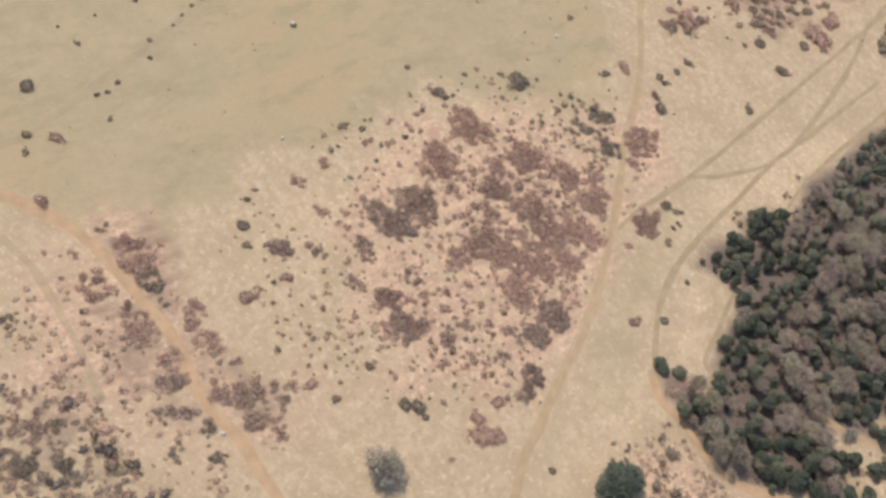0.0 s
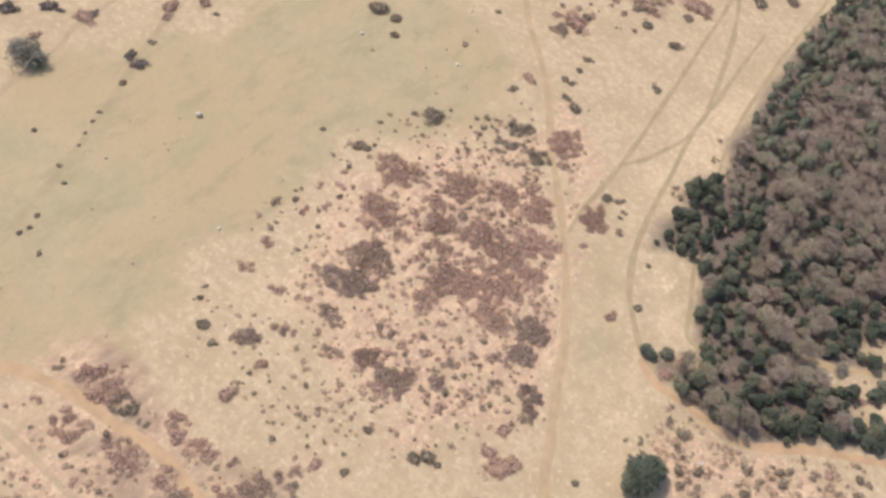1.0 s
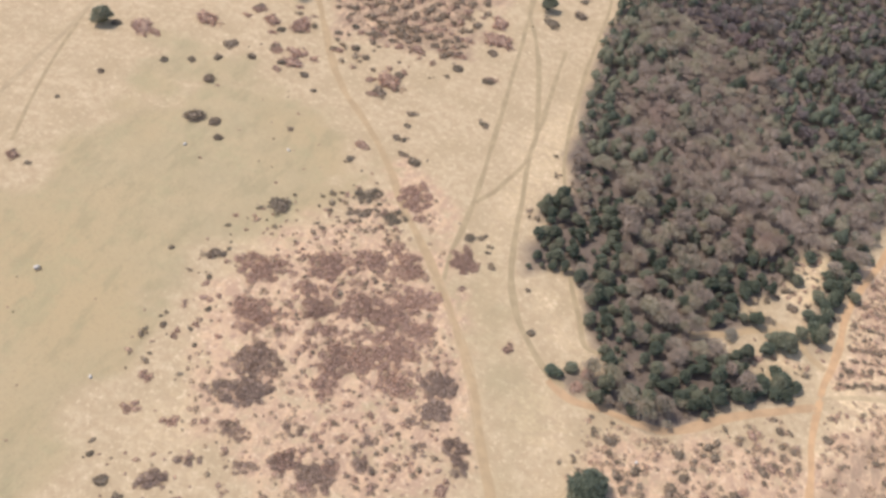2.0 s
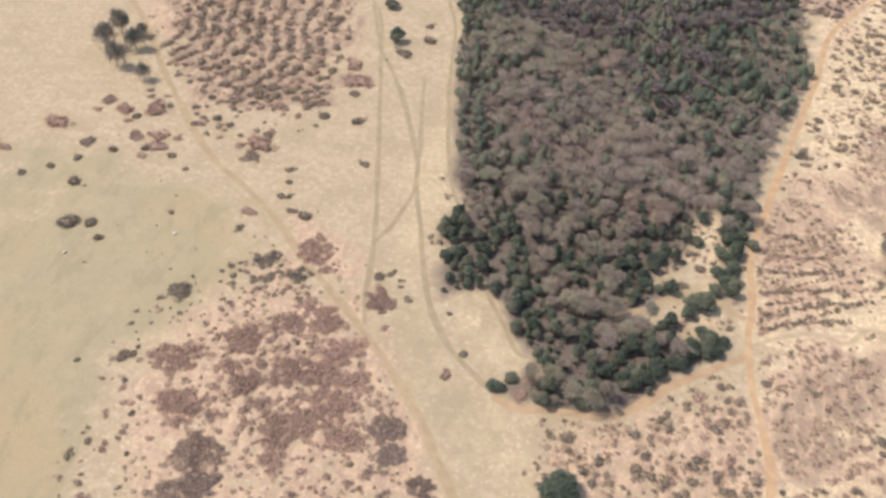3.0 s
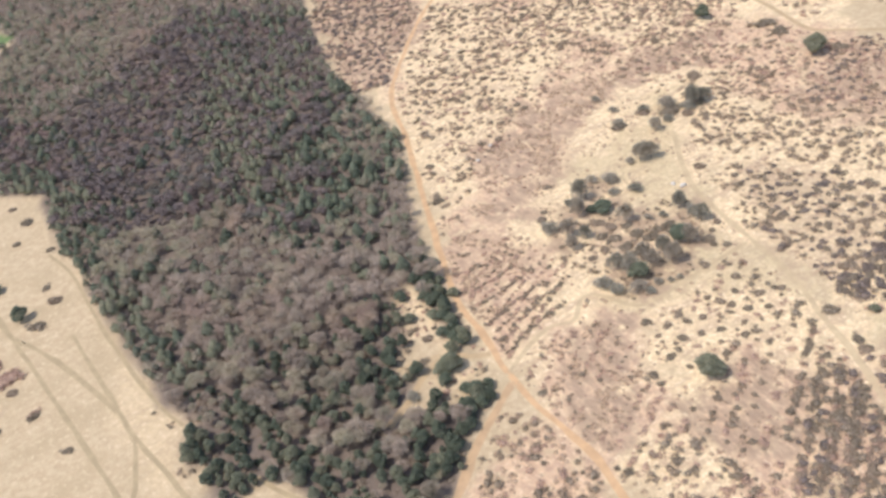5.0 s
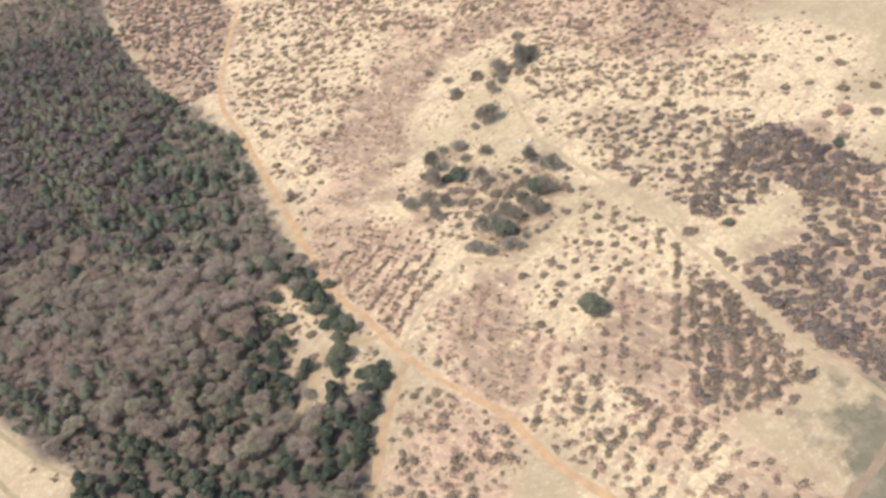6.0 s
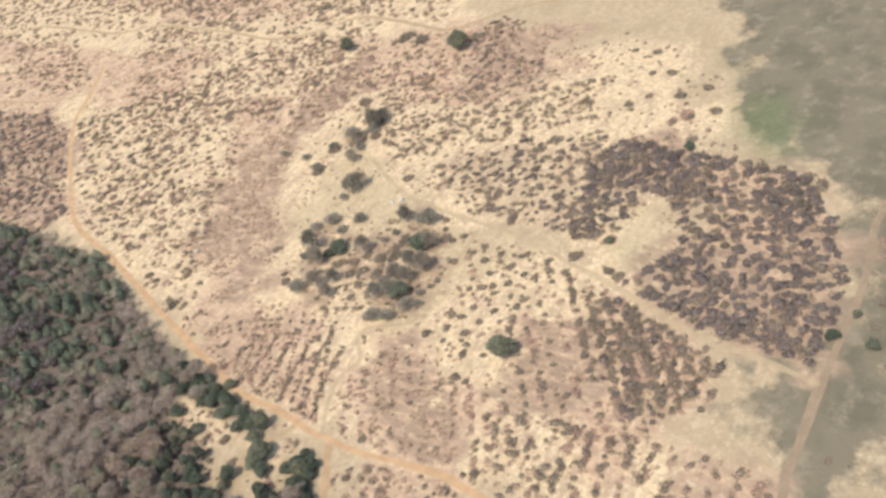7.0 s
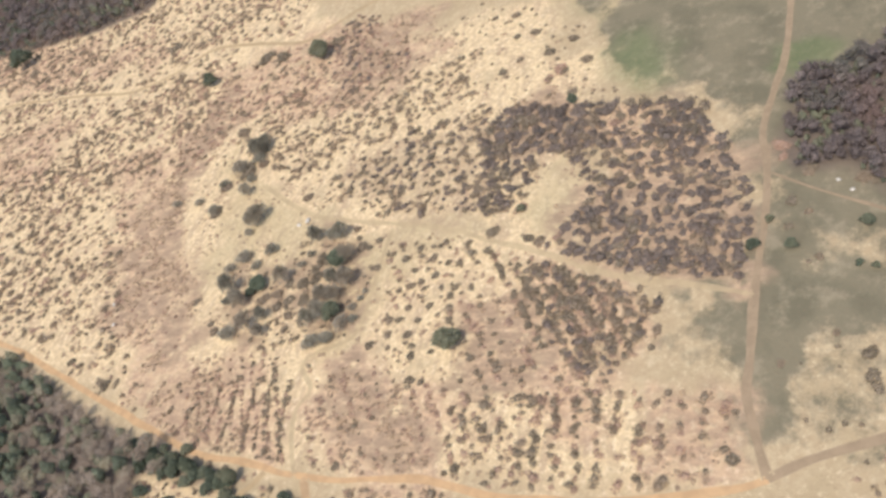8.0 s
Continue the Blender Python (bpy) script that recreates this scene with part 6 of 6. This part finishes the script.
for group, spots in BUSHES.items():
    for x, y, r, kind in spots:
        pick, turn, high = int(rng.integers(0, 6)), rng.uniform(0, 6.3), rng.uniform(0.85, 1.2)
        TAKEN.append((x, y, r))
        if kind == "p":
            ob = set_tree(pine_trees, used_pine, pick, x, y, r / 2.5, turn, 0, 0.55 * high)
            tagged(ob, "free-standing dark green pine on open dry ground", "pine", "single pines on the heath")
        elif kind in "tT":
            ob = set_tree(low_trees, used_low, pick, x, y, r / 3.9, turn, 0, (0.7 if kind == "t" else 1.65) * high)
            tagged(ob, "free-standing leafless brown tree on the heath", "tree", "single bare trees on the heath")
        else:
            name, label, category = bush_name[kind]
            ob = new(name, bush_meshes[kind][pick])
            ob.matrix_basis = pose(x, y, float(ground_height(x, y)), 0, 0, math.degrees(turn)) @ Matrix.Diagonal((r * 1.25, r * 1.2, r * 0.9 * high, 1))
            tagged(ob, label, category, "bushes of the " + group)


def thicket(rx, ry, seed):
    """A ragged patch of many small bushes grown into one another, about 2 rx by 2 ry across."""
    rng = np.random.default_rng(seed)
    count = max(5, int(rx * ry * 1.25))
    turn, far = rng.uniform(0, 2 * np.pi, count), np.sqrt(rng.uniform(0, 1, count))
    rim = 0.86 + 0.16 * np.sin(2 * turn + seed) + 0.13 * np.sin(3 * turn + 2.1 * seed) + 0.08 * np.sin(7 * turn + seed)
    pieces = []
    for a, f, e in zip(turn, far, rim):
        size = min(0.6 * ry, rng.uniform(1.3, 2.9) * (1.1 - 0.4 * f))
        v, faces = thicket_pool[int(rng.integers(0, 8))]
        c, s = math.cos(a * 7) * size, math.sin(a * 7) * size
        x, y = math.cos(a) * f * e * rx, math.sin(a) * f * e * ry
        p = np.column_stack([v[:, 0] * c - v[:, 1] * s + x, v[:, 0] * s + v[:, 1] * c + y, v[:, 2] * size * rng.uniform(0.7, 1.3)])
        pieces.append((p, faces))
    return joined(pieces)


thicket_pool = [dome(640 + k, 2, 280, 0.38, 0.2) for k in range(8)]
thicket_look = {"b": (BUSH_TWIGS, "dense patch of leafless reddish-brown bushes on sandy heath"),
                "d": (BUSH_OLIVE, "dense patch of dull grey-brown bushes on sandy heath"),
                "g": (BUSH_BROWN, "dense patch of grey-brown leafless bushes on sandy heath")}
for group, spots in THICKETS.items():
    for k, (x, y, rx, ry, turn, kind) in enumerate(spots):
        mat, label = thicket_look[kind]
        v, f = thicket(rx, ry, len(TAKEN) + 3000)
        ob = new("thicket", mesh_of("thicket", v, f, mat))
        ob.matrix_basis = pose(x, y, float(ground_height(x, y)) - 0.05, 0, 0, turn)
        tagged(ob, label, "thicket", "thickets of the " + group.split()[0] + " heath")
        TAKEN.append((x, y, 0.5 * (rx + ry)))
TAKEN = np.array(TAKEN)
for pool, used in ((bare_trees, used_bare), (pine_trees, used_pine), (low_trees, used_low)):
    for k, ob in enumerate(pool):
        if k not in used:
            for child in list(ob.children):
                bpy.data.objects.remove(child)
            bpy.data.objects.remove(ob)

# ---- pale boulders ----
def boulder(seed):
    rng = np.random.default_rng(seed)
    dirs, faces = BALLS[2]
    flats = rng.normal(0, 1, (9, 3))
    flats /= np.linalg.norm(flats, axis=1)[:, None]
    cut = np.minimum(1.0, (rng.uniform(0.6, 0.9, 9)[None] / np.maximum(dirs @ flats.T, 0.05)).min(1))
    return dirs * cut[:, None] * (1.2, 0.85, 0.7), faces


def stone_material():
    mat, nt, shader = material("pale_stone", 0.8)
    at = place(nt)
    nt.links.new(blend(nt, speckle(nt, at, 2.5, 4, 0.6), (0.42, 0.37, 0.30), (0.66, 0.60, 0.50)), shader.inputs["Base Color"])
    return mat


STONE = stone_material()
stones = [mesh_of("boulder", *boulder(800 + k), STONE) for k in range(3)]
for k, (x, y, r) in enumerate(BOULDERS):
    ob = new("boulder", stones[k % 3])
    ob.matrix_basis = pose(x, y, float(ground_height(x, y)) + 0.25 * r, 0, 0, 67 * k) @ Matrix.Diagonal((r, r, r, 1))
    tagged(ob, "pale weathered limestone boulder in the grass", "boulder", "boulders on the heath")

# ---- scrub: what nobody could count ----
def stretched(shape, k):
    v, f = shape
    return v * (0.92 + 0.04 * k, 1.08 - 0.035 * k, 1), f


scrub_pool = [[(*stretched(dome(600 + k, 1, 84, 0.6, 0.3), k), 0)] for k in range(8)]
scrub_rows = {"b": [], "d": [], "m": [], "o": []}
rng = np.random.default_rng(9)


def add_scrub(x, y, rmin, rmax, kinds):
    r = rmin + (rmax - rmin) * rng.uniform() ** 1.9
    kind = kinds[int(rng.integers(0, len(kinds)))]
    if len(TAKEN) and (np.hypot(TAKEN[:, 0] - x, TAKEN[:, 1] - y) < 0.75 * (TAKEN[:, 2] + r)).any():
        return
    scrub_rows[kind].append((rng.integers(0, 8), x, y, float(ground_height(x, y)), r * 1.1, r * rng.uniform(0.8, 1.2) * (1.0 if kind == "b" else 1.6), rng.uniform(0, 6.3), 0.6 * float(rough_field(x, y, 14, 61)) + 0.4 * rng.uniform()))


for gap, rmin, rmax, keep, kinds, rows_along, outline in SCRUB:
    o = np.array(outline)
    low, high = o.min(0), o.max(0)
    spots = []
    if rows_along == "arc":
        cx, cy = ARC_CENTRE
        for radius in np.arange(22, 420, 7.4):
            for turn in np.arange(0, 2 * np.pi, 2.7 / radius):
                u, v = cx + radius * np.cos(turn), cy + radius * np.sin(turn)
                far = radius + 16 * (float(rough_field(u, v, 38, 51)) - 0.5)
                spots.append((cx + far * np.cos(turn), cy + far * np.sin(turn), 1.0))
    else:
        a = math.radians(rows_along) if rows_along is not None else 0.4
        reach = np.hypot(*(high - low)) / 2
        mid = (low + high) / 2
        wide = 1.75 if rows_along is not None else 1.0
        for u in np.arange(-reach, reach, gap * wide):
            for v in np.arange(-reach, reach, gap if rows_along is None else gap * 0.62):
                spots.append((mid[0] - u * math.sin(a) + v * math.cos(a), mid[1] + u * math.cos(a) + v * math.sin(a), 0.45 * gap if rows_along is None else 0.2 * gap))
    spots = np.array(spots)
    spots[:, :2] += rng.normal(0, 1, (len(spots), 2)) * spots[:, 2:]
    ragged = 14 * (rough_field(spots[:, 0], spots[:, 1], 12, 35) - 0.55) + rng.uniform(-2, 1, len(spots)) if keep < 1 and rows_along is None else -2 * rng.uniform(0, 1, len(spots))
    inside = depth_inside(spots[:, 0], spots[:, 1], outline) > ragged
    clump = 0.5 * rough_field(spots[:, 0], spots[:, 1], 13, 31) + 0.5 * rough_field(spots[:, 0], spots[:, 1], 37, 33)
    if keep < 1:
        inside &= rng.uniform(size=len(spots)) < keep * np.clip(2.5 * clump - 0.25, 0.08, 1.7)
    for x, y, _ in spots[inside]:
        add_scrub(x, y, rmin, rmax, kinds)

for points in HEDGE_ROWS:
    for x, y in smooth_line(points, 2.1):
        if rng.uniform() < 0.93:
            add_scrub(x + rng.normal(0, 0.3), y + rng.normal(0, 0.3), 1.3, 2.0, "dddb")

# keep the tracks clear
lines = np.concatenate([np.column_stack([smooth_line(p, 2.0), np.full(len(smooth_line(p, 2.0)), w)]) for _, w, _, _, p in TRACKS])


def off_track(row):
    near = np.hypot(lines[:, 0] - row[1], lines[:, 1] - row[2]) < lines[:, 2] * 0.5 + row[4] * 0.7
    return not near.any()


for kind in scrub_rows:
    scrub_rows[kind] = [row for row in scrub_rows[kind] if off_track(row)]
bulk("brown_scrub", scrub_pool, scrub_rows["b"], [BUSH_TWIGS], "low mauve-brown leafless scrub over the heath", "scrub")
bulk("olive_scrub", scrub_pool, scrub_rows["d"], [BUSH_OLIVE], "low dull olive scrub over the heath", "scrub")
bulk("tan_scrub", scrub_pool, scrub_rows["o"], [BUSH_TAN], "low tan-brown scrub over the sandy heath", "scrub")
bulk("dark_scrub", scrub_pool, scrub_rows["m"], [DARK_HEATHER], "dense dark mauve-brown heather scrub", "scrub")

# low heather between the bushes
def tuft(seed):
    """A low cushion with ragged edges."""
    rng = np.random.default_rng(seed)
    ring = 8
    turn = np.arange(ring) * 2 * np.pi / ring + rng.uniform(-0.3, 0.3, ring)
    far = rng.uniform(0.6, 1.15, ring)
    rim = np.column_stack([np.cos(turn) * far, np.sin(turn) * far, np.full(ring, -0.05)])
    mid = rim * (0.6, 0.6, 0) + np.column_stack([np.zeros((ring, 2)), rng.uniform(0.25, 0.5, ring)])
    v = np.concatenate([rim, mid, [(0, 0, 0.45)]])
    f = []
    for k in range(ring):
        n = (k + 1) % ring
        f += [(k, n, ring + n), (k, ring + n, ring + k), (ring + k, ring + n, 2 * ring)]
    out = mid / np.linalg.norm(mid, axis=1)[:, None]
    return joined([(v, np.array(f)), sprigs(rng, mid, out, 0.55, 14, 0.6)])


tuft_pool = [[(*tuft(700 + k), 0)] for k in range(6)]
tufts = []
for name, soft, outline in [z for z in ZONES if z[0] == "heath"] + [("open", 0, p) for p in LOOSE_TUFTS]:
    o = np.array(outline)
    low, high = o.min(0), o.max(0)
    count = int((high - low).prod() / (8.6 if name == "heath" else 11.5))
    p = low + rng.uniform(size=(count, 2)) * (high - low)
    keep = (depth_inside(p[:, 0], p[:, 1], outline) > rng.uniform(-3, 3, count)) & (rough_field(p[:, 0], p[:, 1], 7, 41) > (0.42 if name == "heath" else 0.5))
    near = np.zeros(count, bool)
    for a in range(0, count, 400):
        d = np.hypot(lines[None, :, 0] - p[a:a + 400, None, 0], lines[None, :, 1] - p[a:a + 400, None, 1])
        near[a:a + 400] = (d < lines[None, :, 2] * 0.5 + 0.6).any(1)
    p = p[keep & ~near]
    size = (0.4 if name == "heath" else 0.35) + rng.uniform(0, 1, len(p)) ** 1.5 * 0.95
    high_at = ground_height(p[:, 0], p[:, 1])
    for (x, y), r, z in zip(p, size, high_at):
        tufts.append((rng.integers(0, 6), x, y, z, r, r * 0.8, rng.uniform(0, 6.3), rng.uniform()))
bulk("heather_tufts", tuft_pool, tufts, [HEATHER], "low reddish-brown heather tufts", "heather")
